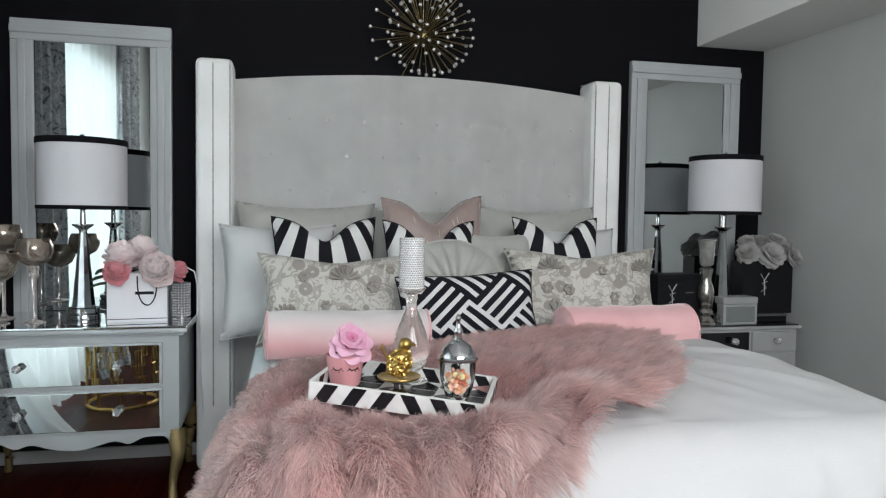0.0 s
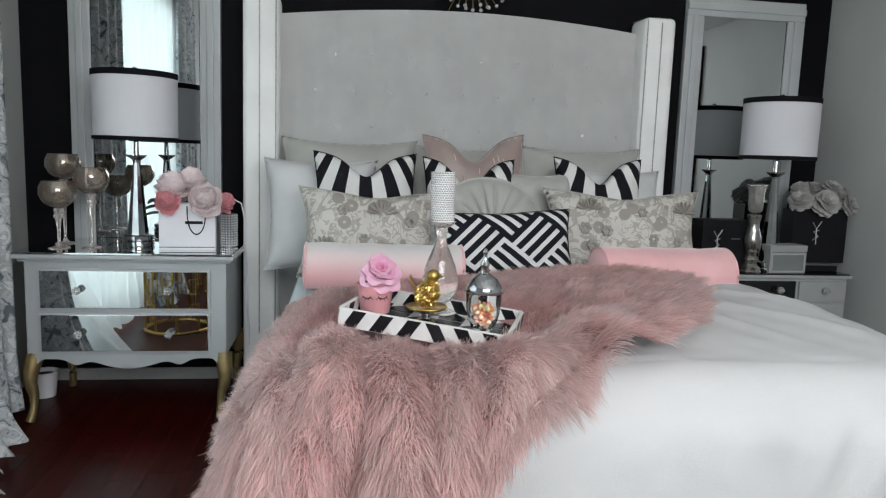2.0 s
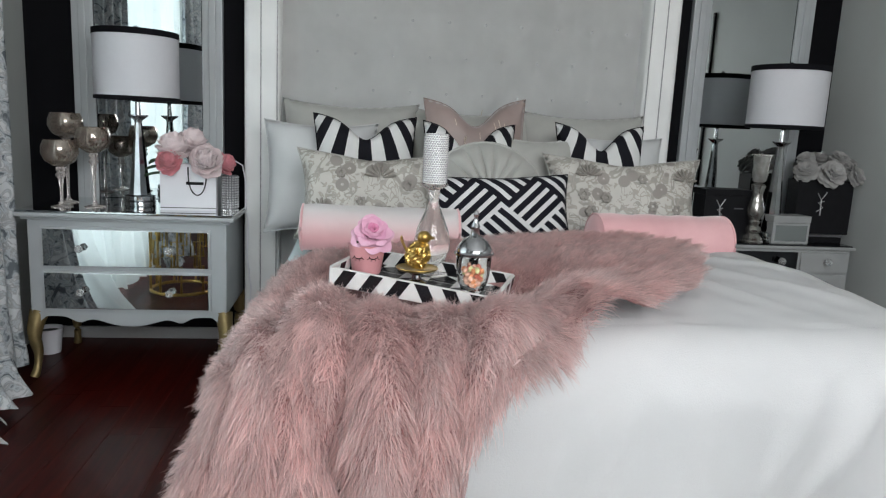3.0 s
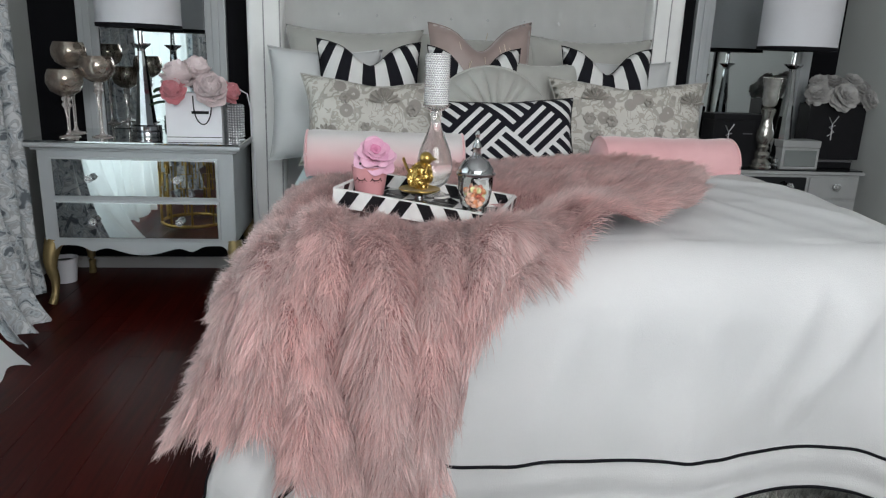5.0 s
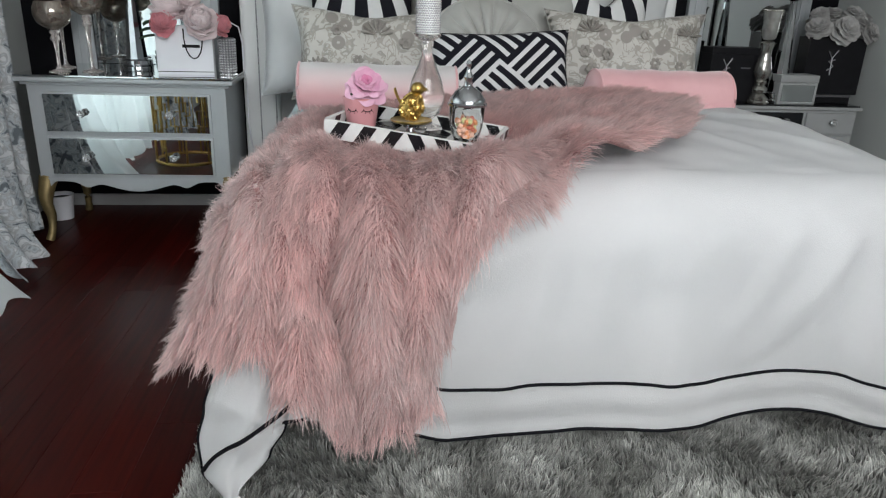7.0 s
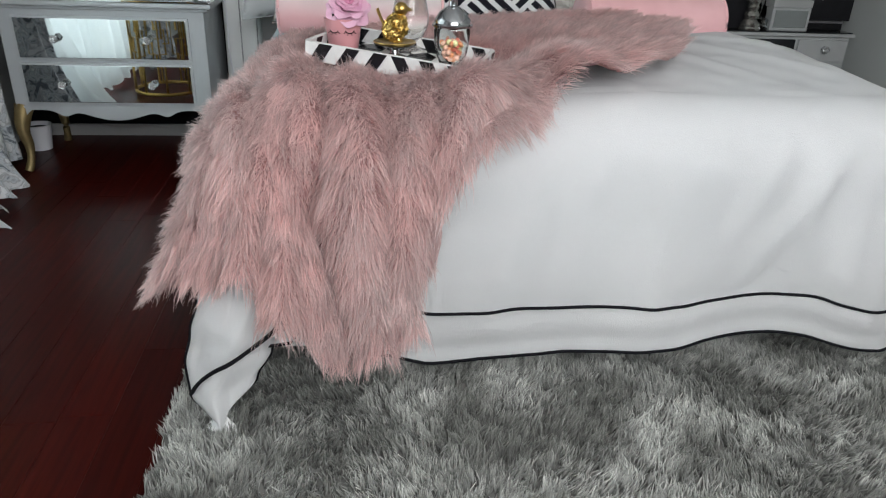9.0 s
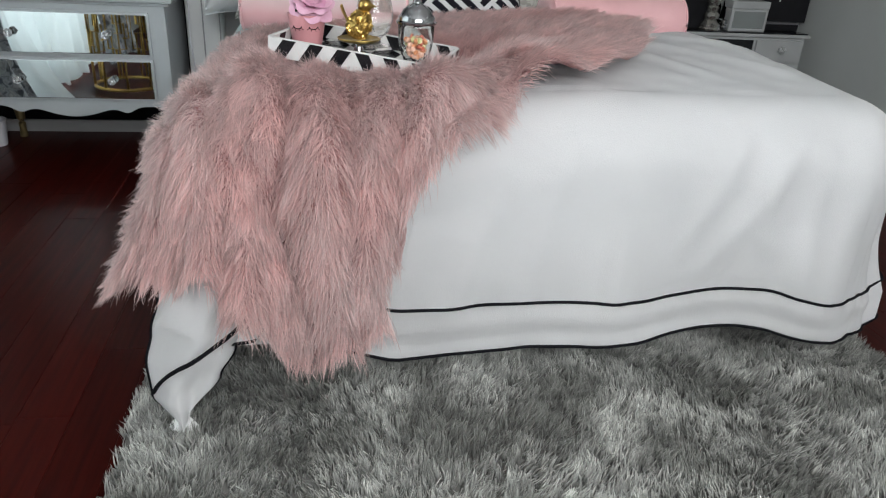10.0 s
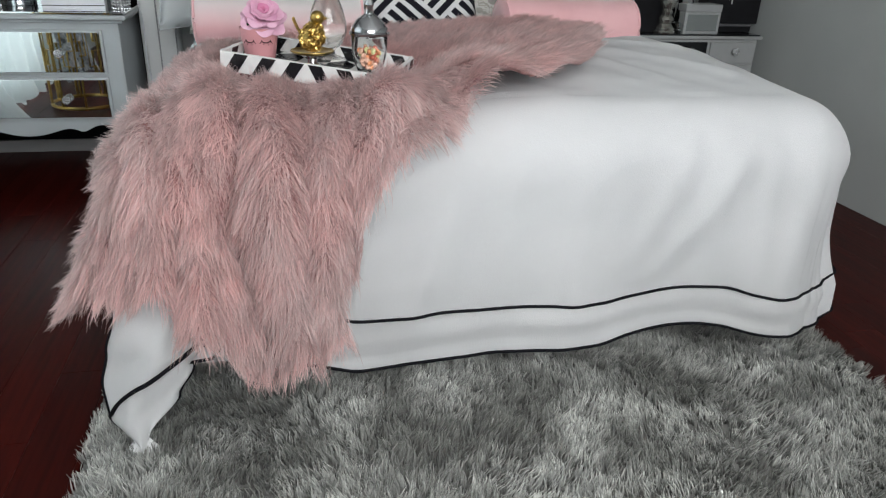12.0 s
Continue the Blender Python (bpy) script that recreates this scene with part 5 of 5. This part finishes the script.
def bloom(parent, at, r, mat, tilt, seed, label, curl=-0.22):
    """One flower head: its petals joined, since they cannot be told apart singly."""
    bm = None
    for p in rose_petals(r, PEONY_RINGS, random.Random(seed), curl):
        bm = join(bm, p) if bm else p
    ob = part("flower_head", bm, mat, parent, label)
    ob.matrix_basis = Matrix.Translation(at) @ pose(0, 0, 0, *tilt)
    return ob


def rope_handle(parent, y, x0, x1, z, drop, mat):
    pts = []
    for k in range(21):
        f = k / 20
        pts.append((x0 + (x1 - x0) * (0.5 - 0.5 * math.cos(math.pi * f)), y, z - drop * math.sin(math.pi * f) ** 0.7))
    part("handle", tube(pts, 0.0028, 6), mat, parent, "black rope handle hanging down")


# white gift bag with peonies
gift_bag = thing("gift_bag", "white paper gift bag holding pink and white peonies", "gift bag", pose(-1.268, -0.375, 0.7277, 0, 0, 6))
BW_, BD_, BH_ = 0.235, 0.10, 0.205
_bm = box((BW_, BD_, 0.006), (0, 0, 0.003), 0.001)
for _y in (-BD_ / 2, BD_ / 2):
    box((BW_, 0.002, BH_), (0, _y, BH_ / 2), 0, bm=_bm)
for _x in (-BW_ / 2, BW_ / 2):
    box((0.002, BD_, BH_), (_x, 0, BH_ / 2), 0, bm=_bm)
part("paper_bag", _bm, CARD_WHITE, gift_bag, smooth=False)
part("brand_mark", box((0.074, 0.001, 0.013), (0.028, -BD_ / 2 - 0.0025, 0.122), 0), CARD_BLACK, gift_bag, "black printed bar", smooth=False)
part("edge_line", box((BW_, 0.0012, 0.003), (0, -BD_ / 2 - 0.002, 0.012), 0), CARD_BLACK, gift_bag, smooth=False)
rope_handle(gift_bag, -BD_ / 2 - 0.005, 0.0, 0.078, BH_ - 0.01, 0.125, CARD_BLACK)
for _i, (_x, _y, _z, _r, _m, _t) in enumerate(((-0.055, -0.015, 0.235, 0.085, PEONY_PALE, (10, -8, 0)), (0.01, 0.02, 0.265, 0.075, PEONY_PALE, (0, 5, 30)), (-0.075, -0.060, 0.205, 0.058, PEONY_CORAL, (60, -10, 0)),
                                               (0.075, -0.045, 0.205, 0.078, PEONY_PALE, (55, 12, 0)), (0.135, 0.0, 0.200, 0.055, PEONY_CORAL, (25, 50, 0)), (0.04, 0.04, 0.22, 0.07, PEONY_PALE, (-30, 10, 0)))):
    bloom(gift_bag, (_x, _y, _z), _r * 1.12, _m, _t, 20 + _i, "coral pink silk rose" if _m is PEONY_CORAL else "blush white silk peony")
for _a, _z in ((115, 0.19), (140, 0.22), (95, 0.16)):
    part("leaf", leaf(0.085, 0.04, pose(-0.10, -0.03, _z, -15, 0, _a)), LEAF_GREEN, gift_bag, "dark green silk leaf")

# beaded crystal tumbler and white cable
votive = thing("crystal_votive", "small beaded crystal votive glass on the nightstand", "candle holder", pose(-1.105, -0.29, 0.7277))
part("cup", lathe([(0, 0), (0.034, 0), (0.034, 0.155), (0.031, 0.155), (0.031, 0.006), (0, 0.006)], 24), material("smoked_glass", (0.35, 0.35, 0.37), 0.15, 0.5, scale=20, spread=0.2), votive)
_bm = bmesh.new()
for _j in range(13):
    for _k in range(18):
        _a = 2 * math.pi * _k / 18
        bmesh.ops.create_icosphere(_bm, subdivisions=1, radius=0.0052, matrix=Matrix.Translation((0.0365 * math.cos(_a), 0.0365 * math.sin(_a), 0.008 + 0.0115 * _j)))
tagged(part("bead_sleeve", _bm, CRYSTAL, votive, "rows of round crystal beads"), kind="stuff")
cable = thing("lamp_cable", "thin white cable hanging over the nightstand edge", "cable")
part("cord", tube([(-1.09, -0.27, 0.95), (-1.05, -0.28, 0.93), (-1.035, -0.29, 0.86), (-1.032, -0.30, 0.74), (-1.020, -0.31, 0.66), (-1.026, -0.30, 0.50), (-1.012, -0.28, 0.35), (-1.03, -0.2, 0.12), (-1.03, -0.05, 0.01)], 0.0032, 6), CARD_WHITE, cable)

# small bin under the nightstand
bin_pot = thing("small_pot", "small white pot with dark earth under the nightstand", "pot", pose(-1.955, -0.24, 0))
part("pot", lathe([(0, 0), (0.048, 0), (0.060, 0.115), (0.062, 0.12), (0.056, 0.12), (0.053, 0.10), (0, 0.098)], 28), CARD_WHITE, bin_pot)
part("earth", lathe([(0, 0.104), (0.05, 0.102), (0.052, 0.099), (0, 0.098)], 20), CARD_BLACK, bin_pot)


# ---- on the silver chest ----
TOPZ = 0.6545
SILVER_FOIL = material("silver_foil", (0.7, 0.7, 0.72), 0.3, 0.8, scale=30, spread=0.1)


def emblem(parent, y, x, z, s):
    """An abstract crossing of slim silver strokes."""
    bm = tube([(x - 0.35 * s, y, z + 0.9 * s), (x, y, z + 0.35 * s), (x + 0.42 * s, y, z + 1.0 * s)], 0.05 * s, 5)
    tube([(x, y, z + 0.35 * s), (x + 0.05 * s, y, z - 0.95 * s)], 0.05 * s, 5, bm)
    tube([(x + 0.28 * s, y, z + 0.25 * s), (x - 0.22 * s, y, z + 0.12 * s), (x + 0.22 * s, y, z - 0.28 * s), (x - 0.28 * s, y, z - 0.62 * s)], 0.045 * s, 5, bm)
    part("emblem", bm, SILVER_FOIL, parent, "small silver foil mark")


gift_box = thing("gift_box", "black card gift box with a silver mark", "box", pose(1.315, -0.335, TOPZ, 0, 0, 4))
part("box_body", box((0.255, 0.11, 0.245), (0, 0, 0.1225), 0.003), CARD_BLACK, gift_box)
part("lid", box((0.262, 0.117, 0.03), (0, 0, 0.2445), 0.003), CARD_BLACK, gift_box)
emblem(gift_box, -0.0575, -0.045, 0.150, 0.060)
part("print_line", box((0.05, 0.001, 0.006), (0.06, -0.0565, 0.165), 0), material("grey_print", (0.10, 0.10, 0.11), 0.4), gift_box, "faint printed bar", smooth=False)

pillar = thing("pillar_candle_holder", "antique silver baluster candle holder with glass cup", "candle holder", pose(1.455, -0.41, TOPZ))
ANTIQUE_SILVER = material("antique_mercury_silver", (0.50, 0.49, 0.46), 0.22, 0.85, second=(0.30, 0.29, 0.27), scale=30, bump=0.15, bump_scale=60)
part("baluster", lathe([(0, 0), (0.050, 0), (0.053, 0.008), (0.046, 0.016), (0.048, 0.026), (0.036, 0.036), (0.028, 0.048), (0.034, 0.056), (0.038, 0.068), (0.032, 0.080), (0.022, 0.088), (0.026, 0.098), (0.030, 0.106), (0.022, 0.114), (0.036, 0.132), (0.041, 0.152), (0.040, 0.172), (0.033, 0.200), (0.026, 0.228), (0.027, 0.254), (0.034, 0.278), (0.035, 0.288), (0.020, 0.296), (0, 0.298)], 36), ANTIQUE_SILVER, pillar)
part("cup", lathe([(0, 0.298), (0.022, 0.300), (0.034, 0.312), (0.037, 0.335), (0.037, 0.39), (0.041, 0.42), (0.044, 0.436), (0.041, 0.436), (0.038, 0.42), (0.034, 0.39), (0.034, 0.335), (0.030, 0.316), (0, 0.306)], 36), material("silvered_glass", (0.62, 0.62, 0.60), 0.15, 0.7, scale=25, second=(0.4, 0.4, 0.38)), pillar, "silvered glass cup with beaded rim")
_bm = bmesh.new()
for _k in range(26):
    _a = 2 * math.pi * _k / 26
    bmesh.ops.create_icosphere(_bm, subdivisions=1, radius=0.0055, matrix=Matrix.Translation((0.043 * math.cos(_a), 0.043 * math.sin(_a), 0.436)))
tagged(part("bead_rim", _bm, ANTIQUE_SILVER, pillar, "ring of small silver beads"), kind="stuff")

trinket_box = thing("trinket_box", "small mirrored silver trinket box", "box", pose(1.648, -0.375, TOPZ, 0, 0, 3))
part("box_body", box((0.205, 0.10, 0.105), (0, 0, 0.0525), 0.003), SILVER_PAINT, trinket_box)
part("lid", box((0.209, 0.104, 0.036), (0, 0, 0.124), 0.004), SILVER_PAINT, trinket_box)
part("mirror_panel", box((0.175, 0.004, 0.080), (0, -0.0505, 0.054), 0.0015), MIRROR, trinket_box, "bevelled mirror panel")

black_bag = thing("gift_bag", "black paper gift bag holding grey silk hydrangeas", "gift bag", pose(1.885, -0.27, TOPZ + 0.042, 0, 0, -4))
_bm = box((0.29, 0.11, 0.006), (0, 0, 0.003), 0.001)
for _y in (-0.055, 0.055):
    box((0.29, 0.002, 0.275), (0, _y, 0.1375), 0, bm=_bm)
for _x in (-0.145, 0.145):
    box((0.002, 0.11, 0.275), (_x, 0, 0.1375), 0, bm=_bm)
part("paper_bag", _bm, CARD_BLACK, black_bag, smooth=False)
emblem(black_bag, -0.058, -0.02, 0.155, 0.062)
for _i, (_x, _y, _z, _r, _t) in enumerate(((-0.115, -0.03, 0.305, 0.066, (35, -30, 0)), (0.0, -0.06, 0.300, 0.075, (60, 0, 0)), (-0.02, 0.03, 0.355, 0.065, (5, 0, 40)), (0.10, 0.0, 0.335, 0.062, (30, 30, 0)), (0.145, -0.05, 0.295, 0.055, (50, 45, 0)), (-0.06, 0.06, 0.33, 0.06, (-30, -20, 0)), (0.055, -0.03, 0.375, 0.052, (30, 10, 0)), (-0.10, 0.0, 0.365, 0.05, (25, -25, 0)), (0.155, 0.02, 0.345, 0.05, (20, 40, 0)))):
    bloom(black_bag, (_x * 0.92, _y, _z), _r, PEONY_GREY, _t, 40 + _i, "grey silk flower head", 0.25)
flat_box = thing("flat_box", "flat dark grey keepsake box under the black bag", "box", pose(1.865, -0.27, TOPZ, 0, 0, 0))
part("box_body", box((0.235, 0.17, 0.030), (0, 0, 0.015), 0.003), CARD_BLACK, flat_box)
part("lid", box((0.24, 0.175, 0.011), (0, 0, 0.036), 0.003), material("charcoal_card", (0.10, 0.10, 0.105), 0.5, scale=20), flat_box)
# ---- starburst ornament ----
burst = thing("starburst", "gold sunburst wall ornament tipped with crystal beads", "wall ornament", pose(0.033, -0.06, 2.112))
BRASS = material("aged_brass", (0.30, 0.24, 0.12), 0.35, 0.9, scale=30, spread=0.25)
_hub = lathe([(0, -0.06), (0.02, -0.058), (0.028, -0.01), (0.028, 0.01), (0.02, 0.02), (0, 0.024)], 24)
_hub.transform(pose(0, 0, 0, 90))
part("hub", _hub, BRASS, burst)
_rod, _bead = None, None
_rng = random.Random(12)
for _k in range(96):
    _f = (_k + 0.5) / 96
    _lat = math.asin(_f) * 0.93
    _a = _k * 2.39996
    _d = Vector((math.cos(_lat) * math.cos(_a), -math.sin(_lat), math.cos(_lat) * math.sin(_a)))
    _len = 0.285 * (0.72 + 0.28 * ((_k * 7) % 5) / 4) * (1 - 0.45 * math.sin(_lat) ** 2)
    _turn = _d.to_track_quat("Z", "Y").to_matrix().to_4x4()
    if _rod is None:
        _rod = part("rod", lathe([(0, 0), (0.0022, 0), (0.0022, 1.0), (0, 1.0)], 6), BRASS, burst)
        _bm = bmesh.new()
        bmesh.ops.create_icosphere(_bm, subdivisions=2, radius=0.0098)
        _bead = part("bead", _bm, material("crystal_bead", (0.62, 0.61, 0.60), 0.08, 0.35, coat=0.8, scale=40), burst, "round crystal bead")
        _r, _b2 = _rod, _bead
    else:
        _r, _b2 = new("rod", _rod.data), new("bead", _bead.data)
        _r.parent = _b2.parent = burst
        tagged(_b2, "round crystal bead")
    _r.matrix_basis = _turn @ Matrix.Diagonal((1, 1, _len, 1))
    _b2.matrix_basis = Matrix.Translation(_d * _len)

# ---- trim ----
setting("baseboard", box((4.15, 0.014, 0.060), (-0.02, -0.0075, 0.030), 0.003), TRIM_PAINT, "white painted baseboard on the black wall", "baseboard")
edge_strip = thing("wall_strip", "slim black upright strip on the grey wall", "wall trim")
part("strip", box((0.02, 0.022, 1.25), (RIGHT - 0.0105, -1.43, 1.435), 0.003), CARD_BLACK, edge_strip)


# ---- window and curtains ----
def cloth_through(name, colour, through_amount, pattern=False):
    m = bpy.data.materials.new(name)
    m.use_nodes = True
    n, l = m.node_tree.nodes, m.node_tree.links
    b, out = n["Principled BSDF"], n["Material Output"]
    b.inputs["Roughness"].default_value = 0.85
    tr, mix = n.new("ShaderNodeBsdfTranslucent"), n.new("ShaderNodeMixShader")
    tc, nz, r = n.new("ShaderNodeTexCoord"), n.new("ShaderNodeTexNoise"), n.new("ShaderNodeValToRGB")
    l.new(tc.outputs["Object"], nz.inputs["Vector"])
    nz.inputs["Scale"].default_value, nz.inputs["Detail"].default_value, nz.inputs["Distortion"].default_value = (15, 5, 1.8) if pattern else (30, 3, 0)
    e = r.color_ramp.elements
    if pattern:
        e[0].position, e[0].color, e[1].position, e[1].color = 0.36, (0.15, 0.17, 0.19, 1), 0.47, (*colour, 1)
        for p, c in ((0.54, 0.42), (0.60, 0.72)):
            q = e.new(p)
            q.color = (c, c * 1.02, c * 1.04, 1)
    else:
        e[0].color, e[1].color = (*[c * 0.95 for c in colour], 1), (*colour, 1)
    l.new(nz.outputs[0], r.inputs[0])
    l.new(r.outputs[0], b.inputs["Base Color"])
    l.new(r.outputs[0], tr.inputs["Color"])
    bp = n.new("ShaderNodeBump")
    bp.inputs["Strength"].default_value, bp.inputs["Distance"].default_value = (0.5 if pattern else 0.1), 0.02
    l.new(nz.outputs[0], bp.inputs["Height"])
    l.new(bp.outputs[0], b.inputs["Normal"])
    mix.inputs[0].default_value = through_amount
    l.new(b.outputs[0], mix.inputs[1])
    l.new(tr.outputs[0], mix.inputs[2])
    l.new(mix.outputs[0], out.inputs[0])
    return m


CURTAIN_CLOTH = cloth_through("grey_floral_curtain", (0.60, 0.64, 0.67), 0.15, True)
SHEER_CLOTH = cloth_through("white_sheer", (0.88, 0.90, 0.90), 0.55)


def curtain(name, label, y0, y1, x, mat, waves, depth, flare, seed, group=""):
    th = thing(name, label, "curtain", group=group)

    def pt(u, v):
        z = 2.78 * (1 - v)
        low = max(0.0, (v - 0.72) / 0.28)
        y = y0 + (y1 - y0) * u
        w = math.sin(u * waves * 2 * math.pi + seed + 0.6 * wob(u * 4, v * 2, seed, 1))
        push = flare(y) * low ** 2.2
        xx = x + depth * w * (0.7 + 0.5 * v) + push + 0.02 * low * wob(u * 9, v * 9, seed, 1.5)
        zz = z + (0.05 * low ** 6 * (0.5 + 0.5 * math.sin(u * waves * 4 + seed)))
        return Vector((xx, y - 0.03 * low * math.sin(u * 17 + seed), max(zz, 0.006 + 0.012 * (1 + wob(u * 20, v * 20, seed, 1)))))
    part("cloth", sheet(pt, 16 * waves, 60, 0.0025), mat, th)
    ring = None
    for k in range(2 * waves):
        at = (x, y0 + (y1 - y0) * (k + 0.5) / (2 * waves), 2.795)
        if ring is None:
            bm = tube([(0.024 * math.cos(a), 0, 0.024 * math.sin(a)) for a in [2 * math.pi * q / 20 for q in range(20)]], 0.0035, 6, closed=True)
            ring = ob = part("ring", bm, CHROME, th, "small metal curtain ring")
        else:
            ob = tagged(new("ring", ring.data), "small metal curtain ring")
            ob.parent = th
        ob.location = at
    return th


curtain("drape", "grey white floral patterned drape pooling on the floor", -0.52, -1.14, -1.985, CURTAIN_CLOTH, 4, 0.040, lambda y: 0.02 + 0.17 * max(0.0, min(1.0, (-y - 0.66) / 0.25)), 1.0, "patterned drapes")
curtain("sheer_curtain", "white sheer curtain pooling on the floor", -1.10, -2.85, -2.02, SHEER_CLOTH, 9, 0.022, lambda y: 0.30 * math.exp(-((y + 1.36) / 0.26) ** 2) + 0.03, 2.0)
curtain("drape", "grey white floral patterned drape beside the window", -2.75, -3.30, -1.97, CURTAIN_CLOTH, 4, 0.040, lambda y: 0.12, 3.0, "patterned drapes")
rod = thing("curtain_rod", "slim dark curtain rod above the window", "curtain rod")
part("pole", tube([(-1.99, -0.45, 2.795), (-1.99, -3.40, 2.795)], 0.012, 12), CARD_BLACK, rod)
for _y in (-0.46, -1.95, -3.38):
    part("bracket", box((0.12, 0.015, 0.02), (-2.045, _y, 2.795), 0.003), CARD_BLACK, rod)
window = thing("window_1", "tall white framed window behind sheer curtains", "window", kind="structure")
for _sz, _at in (((0.05, 1.6, 0.06), (0, 0, 2.27)), ((0.05, 1.6, 0.06), (0, 0, 0.13)), ((0.05, 0.06, 2.08), (0, -0.77, 1.2)), ((0.05, 0.06, 2.08), (0, 0.77, 1.2)), ((0.05, 0.05, 2.08), (0, 0, 1.2))):
    part("window_frame", box(_sz, (LEFT - 0.09, -2.0 + _at[1], _at[2]), 0.004), TRIM_PAINT, window)

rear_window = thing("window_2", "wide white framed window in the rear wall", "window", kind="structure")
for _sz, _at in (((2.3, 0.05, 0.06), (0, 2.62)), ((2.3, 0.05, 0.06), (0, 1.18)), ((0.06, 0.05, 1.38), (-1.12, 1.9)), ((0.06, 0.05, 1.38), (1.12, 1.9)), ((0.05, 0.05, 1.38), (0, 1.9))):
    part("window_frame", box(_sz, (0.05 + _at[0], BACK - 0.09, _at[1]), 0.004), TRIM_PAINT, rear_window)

# ---- gold side table, seen in the mirrored drawers ----
gold_table = thing("gold_side_table", "round gold side table with angular open sides", "side table", pose(-1.63, -2.12, 0))
for _z in (0.02, 0.58):
    part("hoop", tube([(0.20 * math.cos(a), 0.20 * math.sin(a), _z) for a in [2 * math.pi * k / 40 for k in range(40)]], 0.011, 8, closed=True), GOLD, gold_table)
part("table_top", lathe([(0, 0.585), (0.205, 0.585), (0.21, 0.592), (0.205, 0.60), (0, 0.60)], 48), DARK_MIRROR, gold_table, "smoked mirror top")
for _k in range(9):
    _a = 2 * math.pi * _k / 9
    _q = [(0.10, 0.10), (0.10, 0.48), (0.42, 0.48), (0.42, 0.27), (0.24, 0.27)]
    part("fret_square", tube([(0.2 * math.cos(_a + b), 0.2 * math.sin(_a + b), z) for b, z in _q], 0.006, 6), GOLD, gold_table)
    _p = [(0.2, 0.0, 0.02), (0.2, 0.0, 0.20), (0.2, 0.30, 0.20), (0.2, 0.30, 0.36), (0.2, 0.0, 0.36), (0.2, 0.0, 0.58)]
    part("fret_bar", tube([(0.2 * math.cos(_a + b), 0.2 * math.sin(_a + b), z) for _, b, z in _p], 0.008, 6), GOLD, gold_table)

# ---- shag rug ----
rug = thing("shag_rug", "thick grey shag rug with silvery threads", "rug")
RGX0, RGX1, RGY0, RGY1 = -0.895, 1.075, -4.35, -1.75
part("rug_backing", box((RGX1 - RGX0, RGY1 - RGY0, 0.012), ((RGX0 + RGX1) / 2, (RGY0 + RGY1) / 2, 0.007), 0.004), material("rug_backing", (0.26, 0.26, 0.245), 0.95, scale=8, spread=0.3), rug)
# Dark roots paint the shade between tufts; patches mix own tone with pile-direction shading.
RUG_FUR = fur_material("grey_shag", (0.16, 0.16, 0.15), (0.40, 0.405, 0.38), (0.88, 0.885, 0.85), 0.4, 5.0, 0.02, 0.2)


def rug_pile(y0, y1, count, seed, long_):
    rng = np.random.default_rng(seed)
    C = count // 16
    cx, cy = rng.uniform(RGX0, RGX1, C), rng.uniform(y0, y1, C)
    ang = 6 * np.sin(cx * 2.3 + 1.7 * np.sin(cy * 3.1)) + rng.normal(0, 0.9, C)
    who = rng.integers(0, C, count)
    ox, oy = rng.normal(0, 0.009, count), rng.normal(0, 0.009, count)
    px, py = np.clip(cx[who] + ox, RGX0, RGX1), np.clip(cy[who] + oy, y0, y1)
    base = np.stack([px, py, np.full(count, 0.012)], 1)
    nrm = np.tile(np.array([[0.0, 0.0, 1.0]]), (count, 1))
    flow = np.stack([np.cos(ang[who]), np.sin(ang[who]), np.zeros(count)], 1) * rng.uniform(0.5, 1.1, C)[who][:, None]
    clump = np.stack([-ox / 0.03, -oy / 0.03, np.zeros(count)], 1) + rng.normal(0, 0.18, (count, 3))
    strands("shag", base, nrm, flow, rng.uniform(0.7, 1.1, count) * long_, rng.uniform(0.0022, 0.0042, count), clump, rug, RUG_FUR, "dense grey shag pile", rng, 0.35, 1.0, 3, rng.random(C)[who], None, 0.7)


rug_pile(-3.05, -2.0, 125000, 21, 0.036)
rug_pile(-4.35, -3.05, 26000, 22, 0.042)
# ---- floorboards ----
_boards = {}
_row = 0
_x = LEFT + 0.003
_rng = random.Random(4)
while _x < RIGHT - 0.01:
    _w = min(0.118, RIGHT - _x - 0.002)
    _y = -0.016 - (0 if _row % 2 else 0.6)
    _edges = [-0.002]
    while _edges[-1] > BACK + 0.01:
        _edges.append(max(BACK + 0.005, _edges[-1] - (0.7 + 0.5 * _rng.random() if len(_edges) == 1 else 1.25)))
    for _a, _b in zip(_edges, _edges[1:]):
        _key = (round(_w, 3), round(_a - _b, 2))
        if _key not in _boards:
            _ob = part("floorboard", box((_w - 0.0006, _a - _b - 0.0006, 0.0115), (0, 0, 0), 0.0006, segments=1), FLOOR_WOOD, floor, smooth=False)
            _boards[_key] = _ob.data
        else:
            _ob = new("floorboard", _boards[_key])
            _ob.parent = floor
        _ob.location = (_x + _w / 2, (_a + _b) / 2, -0.0062)
    _x += _w
    _row += 1
